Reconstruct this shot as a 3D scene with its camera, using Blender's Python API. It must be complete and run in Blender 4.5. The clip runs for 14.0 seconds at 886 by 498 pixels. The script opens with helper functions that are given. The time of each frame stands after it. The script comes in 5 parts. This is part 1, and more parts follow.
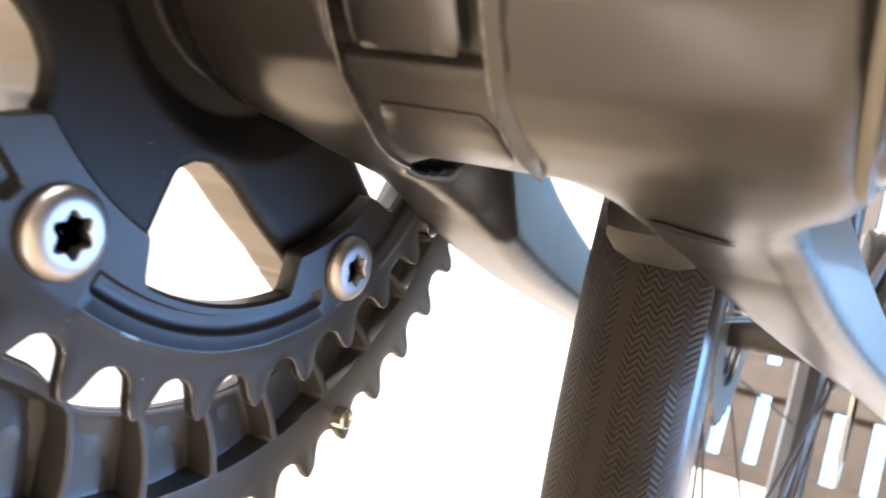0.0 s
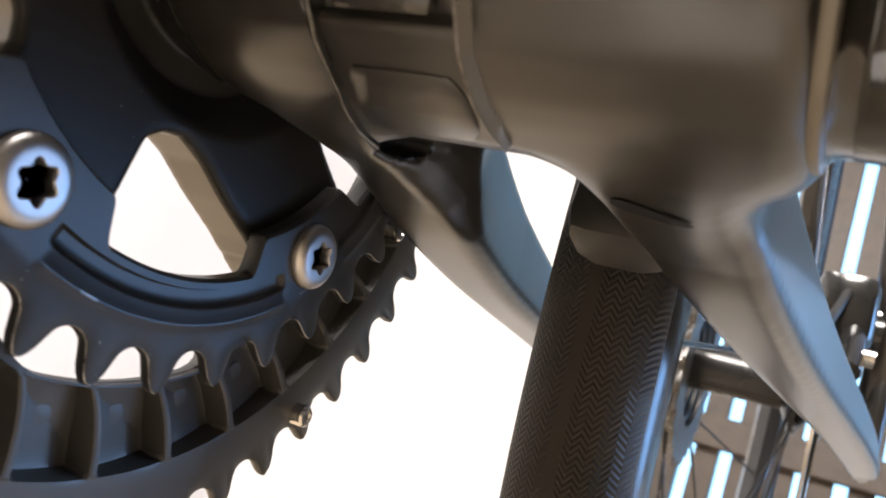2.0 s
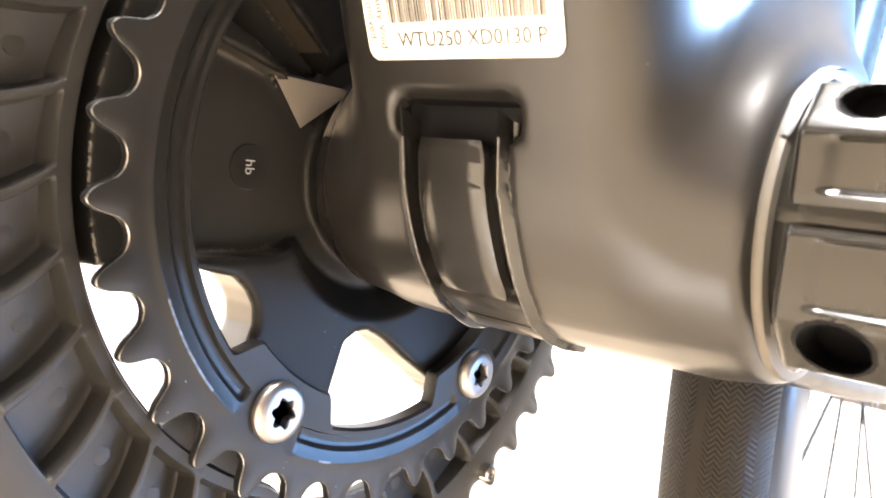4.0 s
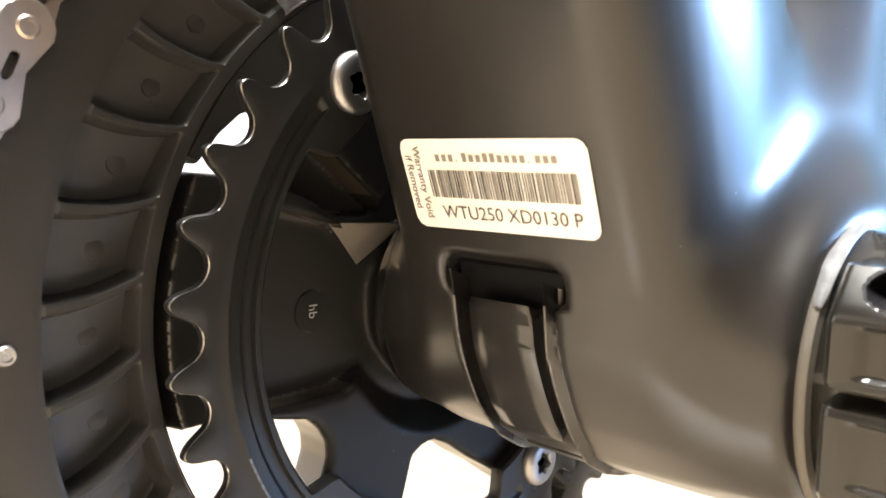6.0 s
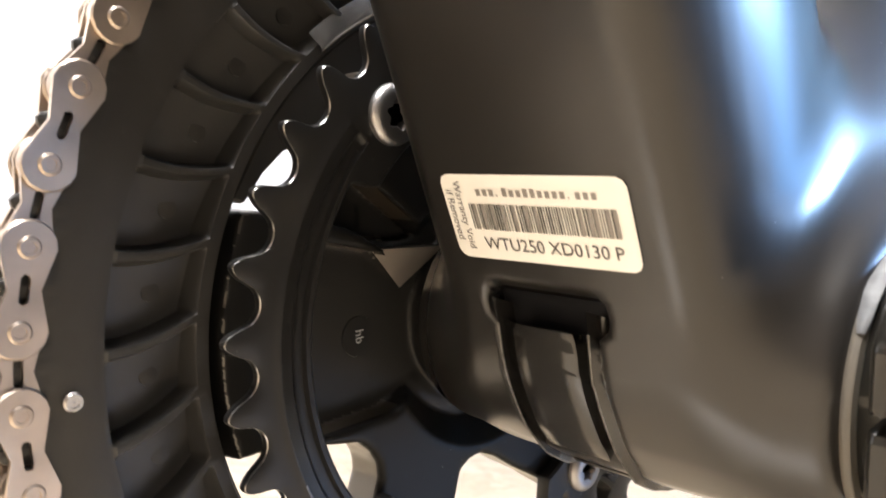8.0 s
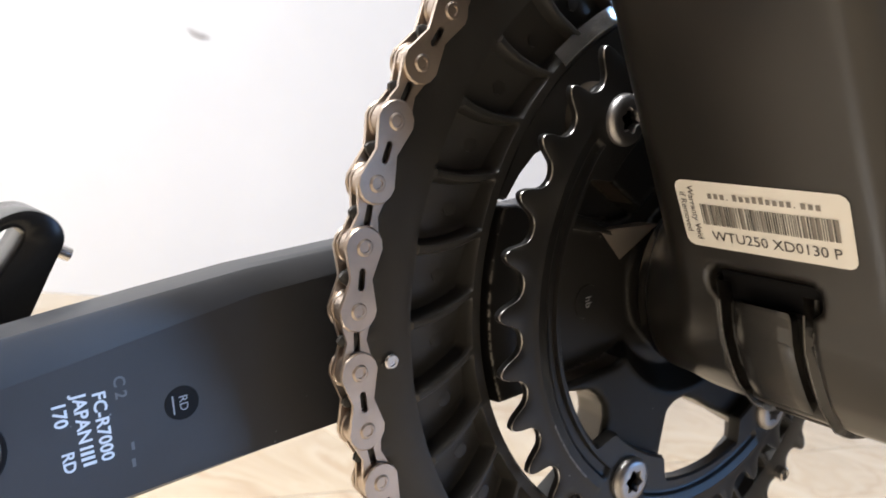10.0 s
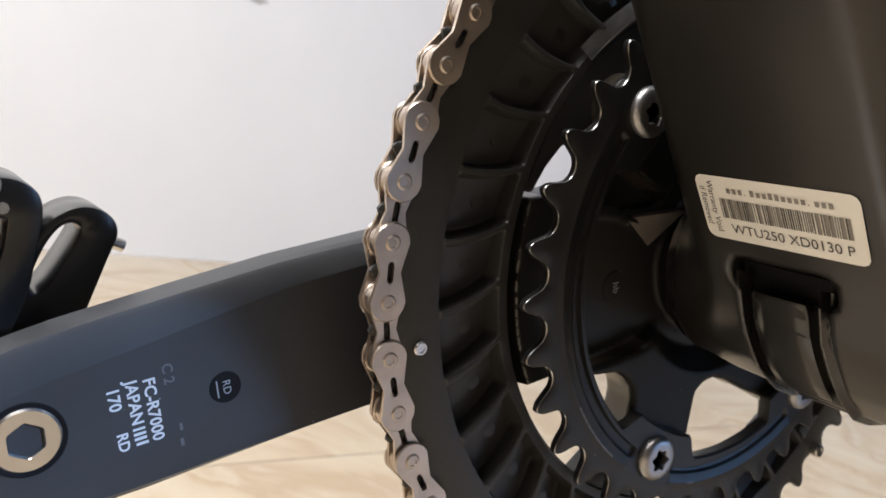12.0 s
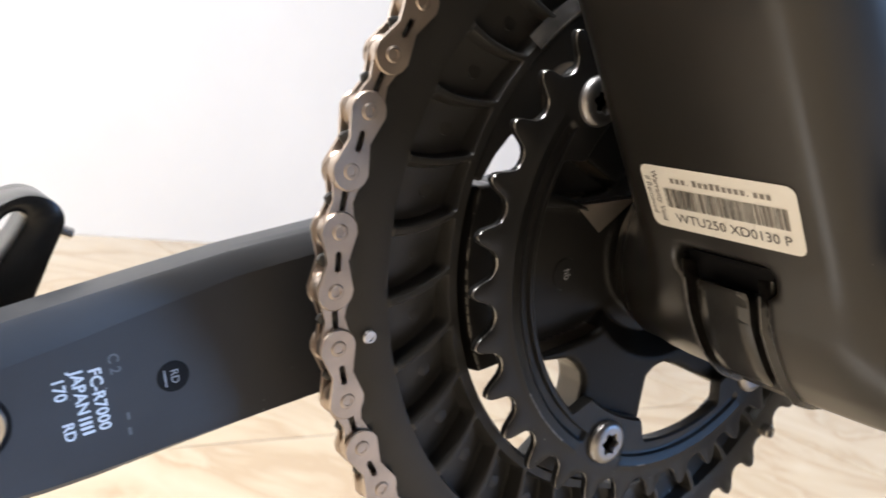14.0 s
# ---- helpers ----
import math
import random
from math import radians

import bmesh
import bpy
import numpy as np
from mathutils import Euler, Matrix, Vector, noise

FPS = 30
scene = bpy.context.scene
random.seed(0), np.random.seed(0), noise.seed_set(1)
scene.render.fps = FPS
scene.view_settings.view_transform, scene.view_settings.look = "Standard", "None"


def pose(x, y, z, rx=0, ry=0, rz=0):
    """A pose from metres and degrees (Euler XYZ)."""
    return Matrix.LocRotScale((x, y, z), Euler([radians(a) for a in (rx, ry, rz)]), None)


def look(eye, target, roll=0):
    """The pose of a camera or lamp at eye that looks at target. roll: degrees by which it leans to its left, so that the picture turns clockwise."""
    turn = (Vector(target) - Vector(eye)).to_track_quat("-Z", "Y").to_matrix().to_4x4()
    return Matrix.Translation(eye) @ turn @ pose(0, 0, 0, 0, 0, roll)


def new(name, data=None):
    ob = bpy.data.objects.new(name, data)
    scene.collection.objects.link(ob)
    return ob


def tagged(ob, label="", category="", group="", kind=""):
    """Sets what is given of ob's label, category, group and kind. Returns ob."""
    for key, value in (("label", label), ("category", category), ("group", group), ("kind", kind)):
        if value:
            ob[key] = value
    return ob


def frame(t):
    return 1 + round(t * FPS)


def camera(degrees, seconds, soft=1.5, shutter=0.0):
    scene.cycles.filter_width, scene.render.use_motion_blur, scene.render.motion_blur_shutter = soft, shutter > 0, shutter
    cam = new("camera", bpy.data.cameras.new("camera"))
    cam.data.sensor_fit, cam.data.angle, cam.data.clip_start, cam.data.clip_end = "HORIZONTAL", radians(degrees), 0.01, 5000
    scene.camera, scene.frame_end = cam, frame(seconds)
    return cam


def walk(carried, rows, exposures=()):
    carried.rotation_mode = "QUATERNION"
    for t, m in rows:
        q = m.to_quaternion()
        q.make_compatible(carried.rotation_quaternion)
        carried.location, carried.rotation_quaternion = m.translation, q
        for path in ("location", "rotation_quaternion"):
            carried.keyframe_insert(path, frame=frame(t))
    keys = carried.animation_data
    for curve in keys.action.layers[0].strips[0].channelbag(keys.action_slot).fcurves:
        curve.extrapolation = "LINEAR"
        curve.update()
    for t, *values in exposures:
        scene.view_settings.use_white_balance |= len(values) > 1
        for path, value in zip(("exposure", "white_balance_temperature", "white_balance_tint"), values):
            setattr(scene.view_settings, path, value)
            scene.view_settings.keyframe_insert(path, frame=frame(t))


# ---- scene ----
from mathutils.bvhtree import BVHTree

cam = camera(54.07, 14.0, soft=1.6, shutter=0.5)
cam.data.dof.use_dof, cam.data.dof.focus_distance, cam.data.dof.aperture_fstop = True, 0.17, 34.0
ROWS = [
    (0.0, 0.0511, -0.0875, 0.2063, 104.55, -19.21, 23.38),
    (0.5, 0.0550, -0.0792, 0.2036, 107.44, -19.46, 21.44),
    (1.0, 0.0524, -0.0772, 0.2030, 108.93, -19.64, 20.36),
    (1.5, 0.0556, -0.0779, 0.1954, 109.30, -20.10, 20.13),
    (2.0, 0.0542, -0.0843, 0.1963, 108.90, -20.36, 20.62),
    (2.5, 0.0526, -0.0954, 0.1998, 107.11, -19.81, 23.39),
    (3.0, 0.0658, -0.1127, 0.2255, 102.57, -19.33, 30.52),
    (3.2, 0.0791, -0.1190, 0.2280, 101.02, -18.71, 32.51),
    (5.3, 0.0870, -0.1415, 0.2491, 96.53, -13.73, 39.54),
    (5.5, 0.0867, -0.1435, 0.2516, 96.34, -13.28, 39.98),
    (6.0, 0.0878, -0.1467, 0.2611, 95.56, -12.40, 40.92),
    (6.5, 0.0893, -0.1483, 0.2618, 95.08, -11.82, 41.40),
    (7.0, 0.0878, -0.1486, 0.2616, 94.64, -11.54, 41.57),
    (7.2, 0.0876, -0.1479, 0.2608, 94.64, -11.45, 41.71),
    (9.5, 0.0917, -0.1842, 0.2895, 88.80, -9.41, 49.14),
    (10.0, 0.0955, -0.1953, 0.2788, 86.57, -10.24, 51.62),
    (10.5, 0.0948, -0.1931, 0.2787, 85.60, -10.55, 52.76),
    (11.0, 0.1015, -0.1958, 0.2854, 84.35, -10.11, 54.48),
    (11.5, 0.1033, -0.1969, 0.2872, 83.49, -9.87, 55.26),
    (12.0, 0.1050, -0.1953, 0.2880, 83.09, -9.72, 55.65),
    (12.5, 0.1091, -0.1973, 0.2899, 82.95, -9.62, 55.75),
    (13.0, 0.1113, -0.2010, 0.2906, 82.70, -9.56, 55.84),
    (13.5, 0.1093, -0.2004, 0.2901, 82.49, -9.66, 55.47),
    (14.0, 0.1087, -0.1914, 0.2912, 81.98, -9.89, 54.00),
]
walk(cam, [(t, pose(x, y, z, rx, ry, rz)) for t, x, y, z, rx, ry, rz in ROWS],
     exposures=[(0.0, 2.25, 6900, 14), (0.2, 1.75, 6900, 14), (0.45, 1.30, 6850, 13), (1.0, 1.25, 6800, 13), (1.5, 1.15, 6980, 13), (2.0, 1.22, 7050, 13), (2.5, 1.55, 7050, 14), (3.0, 2.50, 6800, 13), (3.2, 2.60, 6800, 13), (5.3, 3.45, 6700, 10),
                (5.6, 3.35, 6700, 10), (5.9, 2.28, 6750, 9), (6.1, 1.84, 6750, 9), (6.5, 1.35, 6650, 11), (7.2, 1.30, 6650, 11), (9.3, 2.00, 6500, 10), (9.55, 1.80, 6500, 10), (9.8, 1.02, 6450, 10), (10.6, 0.48, 6450, 10), (11.2, 0.33, 6450, 10),
                (12.7, 0.42, 6450, 10), (13.2, 0.72, 6450, 10), (14.0, 0.72, 6450, 10)])

ZB = 0.27        # height of the bottom bracket's axis
X0 = 0.0025      # middle plane of the bicycle
AXLE_Y, AXLE_Z, TYRE_R = 0.414, 0.069, 0.338
WALL_X, BACK_Y = -1.45, 2.1
ROOM_X, FRONT_Y, ROOM_H = 2.2, -3.2, 2.6
CRANK = radians(196.6)

# ---------------------------------------------------------------- light
world = bpy.data.worlds.new("world")
scene.world = world
world.use_nodes = True
wn = world.node_tree
sky = wn.nodes.new("ShaderNodeTexSky")
sky.sky_type, sky.sun_disc = "NISHITA", False
sky.sun_elevation, sky.sun_rotation = radians(40), radians(30)
wn.nodes["Background"].inputs[1].default_value = 0.12
wn.links.new(sky.outputs[0], wn.nodes["Background"].inputs[0])


def area(name, m, sx, sy, power, colour):
    lamp = bpy.data.lights.new(name, "AREA")
    lamp.shape, lamp.size, lamp.size_y, lamp.energy, lamp.color = "RECTANGLE", sx, sy, power, colour
    ob = new(name, lamp)
    ob.matrix_world = m
    return ob


# narrow blue spotlight added for the daylight that falls on the crank
beam_lamp = bpy.data.lights.new("crank_daylight_spot", "SPOT")
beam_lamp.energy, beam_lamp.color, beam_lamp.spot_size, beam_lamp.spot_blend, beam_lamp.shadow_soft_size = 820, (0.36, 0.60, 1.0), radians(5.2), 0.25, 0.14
beam_ob = new("crank_daylight_spot", beam_lamp)
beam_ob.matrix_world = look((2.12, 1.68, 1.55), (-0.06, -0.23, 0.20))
area("east_window_daylight", look((ROOM_X + 0.02, 1.55, 1.15), (0, 1.55, 1.15)), 0.76, 1.5, 8.6, (0.16, 0.42, 1.0))
area("north_window_daylight", look((1.79, BACK_Y + 0.02, 1.15), (1.79, 0, 1.15)), 0.6, 1.6, 12.5, (0.16, 0.42, 1.0))
# overhead lamp added for the light from above; its source is unseen
area("overhead_lamp", look((-0.1, -1.05, ROOM_H - 0.03), (-0.1, -1.05, 0)), 1.1, 1.1, 118, (1.0, 0.99, 0.98))

# ---------------------------------------------------------------- materials
def mat(name, base, rough=0.5, metal=0.0, grain=0.0, grain_scale=300.0, stain=0.15, stain_scale=30.0, bump=0.0, bump_scale=600.0, spec=0.5, coat=0.0, even=False):
    m = bpy.data.materials.new(name)
    m.use_nodes = True
    nt = m.node_tree
    b = nt.nodes["Principled BSDF"]
    b.inputs["Roughness"].default_value, b.inputs["Metallic"].default_value = rough, metal
    b.inputs["Specular IOR Level"].default_value = spec
    b.inputs["Coat Weight"].default_value = coat
    co = nt.nodes.new("ShaderNodeTexCoord")
    n1 = nt.nodes.new("ShaderNodeTexNoise")
    n1.inputs["Scale"].default_value, n1.inputs["Detail"].default_value = stain_scale, 4
    n2 = nt.nodes.new("ShaderNodeTexNoise")
    n2.inputs["Scale"].default_value, n2.inputs["Detail"].default_value = grain_scale, 3
    for n in (n1, n2):
        nt.links.new(co.outputs["Object"], n.inputs["Vector"])
    add = nt.nodes.new("ShaderNodeMath")
    add.operation = "MULTIPLY_ADD"
    nt.links.new(n2.outputs["Fac"], add.inputs[0])
    add.inputs[1].default_value = grain
    nt.links.new(n1.outputs["Fac"], add.inputs[2])
    ramp = nt.nodes.new("ShaderNodeMapRange")
    ramp.inputs[1].default_value, ramp.inputs[2].default_value = 0.2, 0.8 + grain
    ramp.interpolation_type = "SMOOTHSTEP"
    ramp.inputs[3].default_value, ramp.inputs[4].default_value = 1 - stain, 1 + stain
    nt.links.new(add.outputs[0], ramp.inputs[0])
    mul = nt.nodes.new("ShaderNodeVectorMath")
    mul.operation = "SCALE"
    mul.inputs[0].default_value = base
    nt.links.new(ramp.outputs[0], mul.inputs["Scale"])
    nt.links.new(mul.outputs[0], b.inputs["Base Color"])
    rr = nt.nodes.new("ShaderNodeMapRange")
    rr.inputs[3].default_value, rr.inputs[4].default_value = max(rough - 0.08, 0.02), min(rough + 0.08, 1)
    nt.links.new(n1.outputs["Fac"], rr.inputs[0])
    if not even:
        nt.links.new(rr.outputs[0], b.inputs["Roughness"])
    if bump:
        n3 = nt.nodes.new("ShaderNodeTexNoise")
        n3.inputs["Scale"].default_value = bump_scale
        nt.links.new(co.outputs["Object"], n3.inputs["Vector"])
        bn = nt.nodes.new("ShaderNodeBump")
        bn.inputs["Strength"].default_value, bn.inputs["Distance"].default_value = bump, 0.0005
        nt.links.new(n3.outputs["Fac"], bn.inputs["Height"])
        nt.links.new(bn.outputs[0], b.inputs["Normal"])
    return m


M_FRAME = mat("satin_black_paint", (0.0145, 0.0133, 0.0121), 0.29, stain=0.0, even=True, spec=0.62)
M_COVER = mat("black_cover_plastic", (0.012, 0.0112, 0.0105), 0.26, bump=0.05, spec=0.75)
M_RING = mat("black_anodised_alloy", (0.0138, 0.0136, 0.0138), 0.34, metal=0.0, spec=0.36, bump=0.0, bump_scale=1500, stain=0.2)
M_RIB = mat("black_ribbed_alloy", (0.0255, 0.0245, 0.0232), 0.42, bump=0.05, bump_scale=900, stain=0.35, spec=0.5)
M_WORN = mat("worn_tooth_edge", (0.36, 0.35, 0.34), 0.30, metal=1.0, stain=0.75, stain_scale=420)
# one black spider: shaded arms, lit root, edges tinted with reflected light
M_SPIDER_SHADED = mat("shaded_spider_paint", (0.0080, 0.0077, 0.0075), 0.42, spec=0.22)
M_SPIDER_LIT = mat("lit_crank_root_paint", (0.0200, 0.0194, 0.0186), 0.40, spec=0.30)
M_EDGE_SHEEN = mat("warm_sheen_spider_edge", (0.036, 0.028, 0.020), 0.3, spec=0.9)
M_CRANK = mat("dark_grey_crank_paint", (0.029, 0.030, 0.033), 0.42, bump=0.04, stain=0.15, spec=0.30)
M_GLOSS = mat("glossy_black_alloy", (0.012, 0.012, 0.012), 0.16, stain=0.2)
M_CHAIN = mat("nickel_chain_steel", (0.53, 0.45, 0.385), 0.39, metal=1.0, stain=0.18, stain_scale=120)
M_SCUFF = mat("scuffed_alloy", (0.13, 0.125, 0.12), 0.35, metal=0.8, stain=0.5, stain_scale=900)
M_RIMSHEEN = mat("bright_sheen_alloy", (0.62, 0.60, 0.58), 0.22, metal=0.9, stain=0.25, stain_scale=200)
M_STEEL = mat("bright_steel", (0.62, 0.60, 0.58), 0.25, metal=1.0, stain=0.1)
M_BOLT = mat("satin_steel_bolt", (0.38, 0.37, 0.37), 0.37, metal=1.0, stain=0.1)
M_CLAMP = mat("glossy_black_clamp", (0.013, 0.012, 0.010), 0.14, stain=0.25, stain_scale=80, bump=0.03)
M_SEAL = mat("dull_grey_seal", (0.10, 0.09, 0.075), 0.45, stain=0.2, stain_scale=90)
M_STAMP = mat("stamped_paint", (0.075, 0.078, 0.085), 0.5)
# black for marks, and for the shade in recesses and bores
M_MARKSHADE = mat("black_mark_and_shade", (0.006, 0.006, 0.007), 0.5, spec=0.1)
M_DARK = mat("black_rubber_and_shade", (0.01, 0.01, 0.01), 0.55)
M_GREASE = mat("white_grease", (0.115, 0.118, 0.124), 0.6, bump=0.2, bump_scale=900, stain=0.3, stain_scale=300)
M_INKSOFT = mat("soft_grey_ink", (0.075, 0.07, 0.068), 0.6)
M_GUSSET_LIT = mat("lit_gusset_facets", (0.50, 0.45, 0.40), 0.33, metal=0.8)
M_STICKER = mat("paper_label", (0.90, 0.88, 0.83), 0.45, stain=0.04)
M_INK = mat("black_ink", (0.03, 0.028, 0.026), 0.6)
M_INKGREY = mat("grey_ink", (0.25, 0.23, 0.21), 0.6)
M_WHITEINK = mat("white_print", (0.44, 0.45, 0.47), 0.5)
M_DIMINK = mat("dim_grey_print", (0.24, 0.24, 0.25), 0.5)
M_WALL = mat("white_wall_paint", (0.80, 0.79, 0.78), 0.6, stain=0.03, stain_scale=3, bump=0.2, bump_scale=200)
M_UMBER = mat("umber_reflection_wall", (0.200, 0.156, 0.118), 0.7, stain=0.05, stain_scale=3)
M_SCUFFED_PLASTER = mat("rubbed_plaster", (0.48, 0.46, 0.45), 0.7, stain=0.3, stain_scale=150)
M_DARKWALL = mat("dark_reflection_wall", (0.030, 0.024, 0.020), 0.6, stain=0.15, stain_scale=4)
M_WOOD = mat("brown_wood", (0.065, 0.048, 0.036), 0.5, stain=0.3, stain_scale=20)
M_RIM = mat("black_rim", (0.02, 0.02, 0.021), 0.25)
M_CLIP = mat("dull_zinc_clip", (0.36, 0.33, 0.29), 0.5, metal=0.5, stain=0.35, stain_scale=500, bump=0.3)
M_PEDAL = mat("black_pedal_plastic", (0.009, 0.009, 0.009), 0.24, stain=0.2, spec=0.75)


def dust(m, scale, size, cover, tone):
    """Scatters small pale specks over a material, in drifts."""
    nt = m.node_tree
    b = nt.nodes["Principled BSDF"]
    co = nt.nodes.new("ShaderNodeTexCoord")
    v = nt.nodes.new("ShaderNodeTexVoronoi")
    v.inputs["Scale"].default_value = scale
    n = nt.nodes.new("ShaderNodeTexNoise")
    n.inputs["Scale"].default_value, n.inputs["Detail"].default_value = 45, 3
    for k in (v, n):
        nt.links.new(co.outputs["Object"], k.inputs["Vector"])
    sp = nt.nodes.new("ShaderNodeMapRange")
    sp.inputs[1].default_value, sp.inputs[2].default_value, sp.inputs[3].default_value, sp.inputs[4].default_value = size * 0.6, size, 1, 0
    nt.links.new(v.outputs["Distance"], sp.inputs[0])
    dr = nt.nodes.new("ShaderNodeMapRange")
    dr.inputs[1].default_value, dr.inputs[2].default_value = cover, cover + 0.12
    nt.links.new(n.outputs["Fac"], dr.inputs[0])
    mul = nt.nodes.new("ShaderNodeMath")
    mul.operation = "MULTIPLY"
    nt.links.new(sp.outputs[0], mul.inputs[0])
    nt.links.new(dr.outputs[0], mul.inputs[1])
    mix = nt.nodes.new("ShaderNodeMix")
    mix.data_type = "RGBA"
    nt.links.new(mul.outputs[0], mix.inputs[0])
    nt.links.new(b.inputs["Base Color"].links[0].from_socket, mix.inputs[6])
    mix.inputs[7].default_value = (*tone, 1)
    nt.links.new(mix.outputs[2], b.inputs["Base Color"])


dust(M_FRAME, 330, 0.07, 0.60, (0.35, 0.33, 0.31))
dust(M_SPIDER_SHADED, 400, 0.07, 0.60, (0.2, 0.19, 0.18))
dust(M_RING, 420, 0.09, 0.58, (0.25, 0.24, 0.23))
dust(M_CRANK, 300, 0.08, 0.56, (0.3, 0.3, 0.32))


def marble(name):
    m = mat(name, (0.62, 0.52, 0.39), 0.22)
    nt = m.node_tree
    b = nt.nodes["Principled BSDF"]
    co = nt.nodes.new("ShaderNodeTexCoord")
    n = nt.nodes.new("ShaderNodeTexNoise")
    n.inputs["Scale"].default_value, n.inputs["Detail"].default_value, n.inputs["Distortion"].default_value = 5.0, 6, 0.9
    inf = nt.nodes.new("ShaderNodeObjectInfo")
    off = nt.nodes.new("ShaderNodeVectorMath")
    off.operation = "MULTIPLY_ADD"
    nt.links.new(inf.outputs["Random"], off.inputs[0])
    off.inputs[1].default_value = (37.0, 53.0, 19.0)
    nt.links.new(co.outputs["Object"], off.inputs[2])
    nt.links.new(off.outputs[0], n.inputs["Vector"])
    r = nt.nodes.new("ShaderNodeValToRGB")
    e = r.color_ramp.elements
    e[0].position, e[0].color = 0.36, (0.440, 0.365, 0.265, 1)
    e[1].position, e[1].color = 0.70, (0.405, 0.328, 0.230, 1)
    for at, tone in ((0.47, (0.410, 0.328, 0.226, 1)), (0.525, (0.352, 0.262, 0.168, 1)), (0.565, (0.418, 0.342, 0.242, 1)), (0.62, (0.372, 0.288, 0.190, 1))):
        r.color_ramp.elements.new(at).color = tone
    nt.links.new(n.outputs["Fac"], r.inputs[0])
    nt.links.new(r.outputs[0], b.inputs["Base Color"])
    return m


M_MARBLE = marble("cream_marble_tile")
M_JOINT = mat("tile_joint", (0.38, 0.31, 0.22), 0.8)


def tread_material():
    m = mat("black_tread_rubber", (0.016, 0.0135, 0.011), 0.6, stain=0.3, stain_scale=60, spec=0.22)
    nt = m.node_tree
    b = nt.nodes["Principled BSDF"]
    L = nt.links.new

    def op(kind, a, c=None):
        n = nt.nodes.new("ShaderNodeMath")
        n.operation = kind
        for i, v in enumerate((a, c)):
            if v is None:
                continue
            if isinstance(v, (int, float)):
                n.inputs[i].default_value = v
            else:
                L(v, n.inputs[i])
        return n.outputs[0]
    co = nt.nodes.new("ShaderNodeTexCoord")
    s = nt.nodes.new("ShaderNodeSeparateXYZ")
    L(co.outputs["Object"], s.inputs[0])
    ang = op("MULTIPLY", op("ARCTAN2", s.outputs[2], s.outputs[1]), TYRE_R)
    ax = op("ABSOLUTE", s.outputs[0])
    zig = op("PINGPONG", s.outputs[0], 0.0016)
    ph = op("MULTIPLY", op("ADD", ang, op("MULTIPLY", zig, 1.2)), 2 * math.pi / 0.0016)
    wave = op("SINE", ph)
    band = op("MULTIPLY", op("LESS_THAN", ax, 0.0150), op("GREATER_THAN", ax, 0.0015))
    h = op("MULTIPLY", wave, band)
    bn = nt.nodes.new("ShaderNodeBump")
    bn.inputs["Strength"].default_value, bn.inputs["Distance"].default_value = 0.55, 0.0003
    L(h, bn.inputs["Height"])
    L(bn.outputs[0], b.inputs["Normal"])
    return m


M_TYRE = tread_material()
M_SKYCARD = bpy.data.materials.new("outdoor_daylight")
M_SKYCARD.use_nodes = True
_b = M_SKYCARD.node_tree.nodes["Principled BSDF"]
_b.inputs["Base Color"].default_value = (0.5, 0.6, 0.7, 1)
_b.inputs["Emission Color"].default_value = (0.26, 0.62, 1.0, 1)
_b.inputs["Emission Strength"].default_value = 1.2

# ---------------------------------------------------------------- mesh helpers
def part(name, bm, material, parent, label="", smooth=True, at=None):
    """Links a bmesh as one mesh object under a thing or a part."""
    me = bpy.data.meshes.new(name)
    bmesh.ops.recalc_face_normals(bm, faces=bm.faces[:])
    bm.to_mesh(me)
    bm.free()
    return part_mesh(name, me, material, parent, label, smooth, at)


def part_mesh(name, me, material, parent, label="", smooth=True, at=None):
    mats = material if isinstance(material, (list, tuple)) else [material]
    if not me.materials:
        for m in mats:
            me.materials.append(m)
    if smooth:
        me.polygons.foreach_set("use_smooth", [True] * len(me.polygons))
        me.set_sharp_from_angle(angle=radians(38))
    ob = new(name, me)
    place = Matrix.Translation((0, 0, ZB)) if at is None else at
    ob.matrix_world = place
    if parent is not None:
        ob.parent = parent
        ob.matrix_parent_inverse = parent.matrix_world.inverted()
        ob.matrix_world = place
    if label:
        ob["label"] = label
    return ob


def mesh_from(verts, faces, name="mesh"):
    me = bpy.data.meshes.new(name)
    me.from_pydata([tuple(v) for v in verts], [], [tuple(f) for f in faces])
    bm = bmesh.new()
    bm.from_mesh(me)
    bpy.data.meshes.remove(me)
    return bm


def grid_faces(n, m, wrap_n=True, wrap_m=False):
    out = []
    for i in range(n if wrap_n else n - 1):
        for j in range(m if wrap_m else m - 1):
            a, b = i * m + j, ((i + 1) % n) * m + j
            c, d = ((i + 1) % n) * m + (j + 1) % m, i * m + (j + 1) % m
            out.append((a, b, c, d))
    return out


def add_mesh(bm, verts, faces):
    vs = [bm.verts.new(v) for v in verts]
    for f in faces:
        bm.faces.new([vs[i] for i in f])


def polar(r, a, x):
    """A point at radius r and angle a (radians) about the crank's axis, x along it."""
    return (x, r * math.cos(a), r * math.sin(a))


def lathe(bm, profile, steps=48, centre=(0, 0), axis_x=True, arc=None):
    """A profile of (radius, x) turned about the x axis through centre (y, z)."""
    m = len(profile)
    verts = []
    for i in range(steps):
        a = 2 * math.pi * i / steps
        for r, x in profile:
            verts.append((x, centre[0] + r * math.cos(a), centre[1] + r * math.sin(a)))
    add_mesh(bm, verts, grid_faces(steps, m))
    return bm


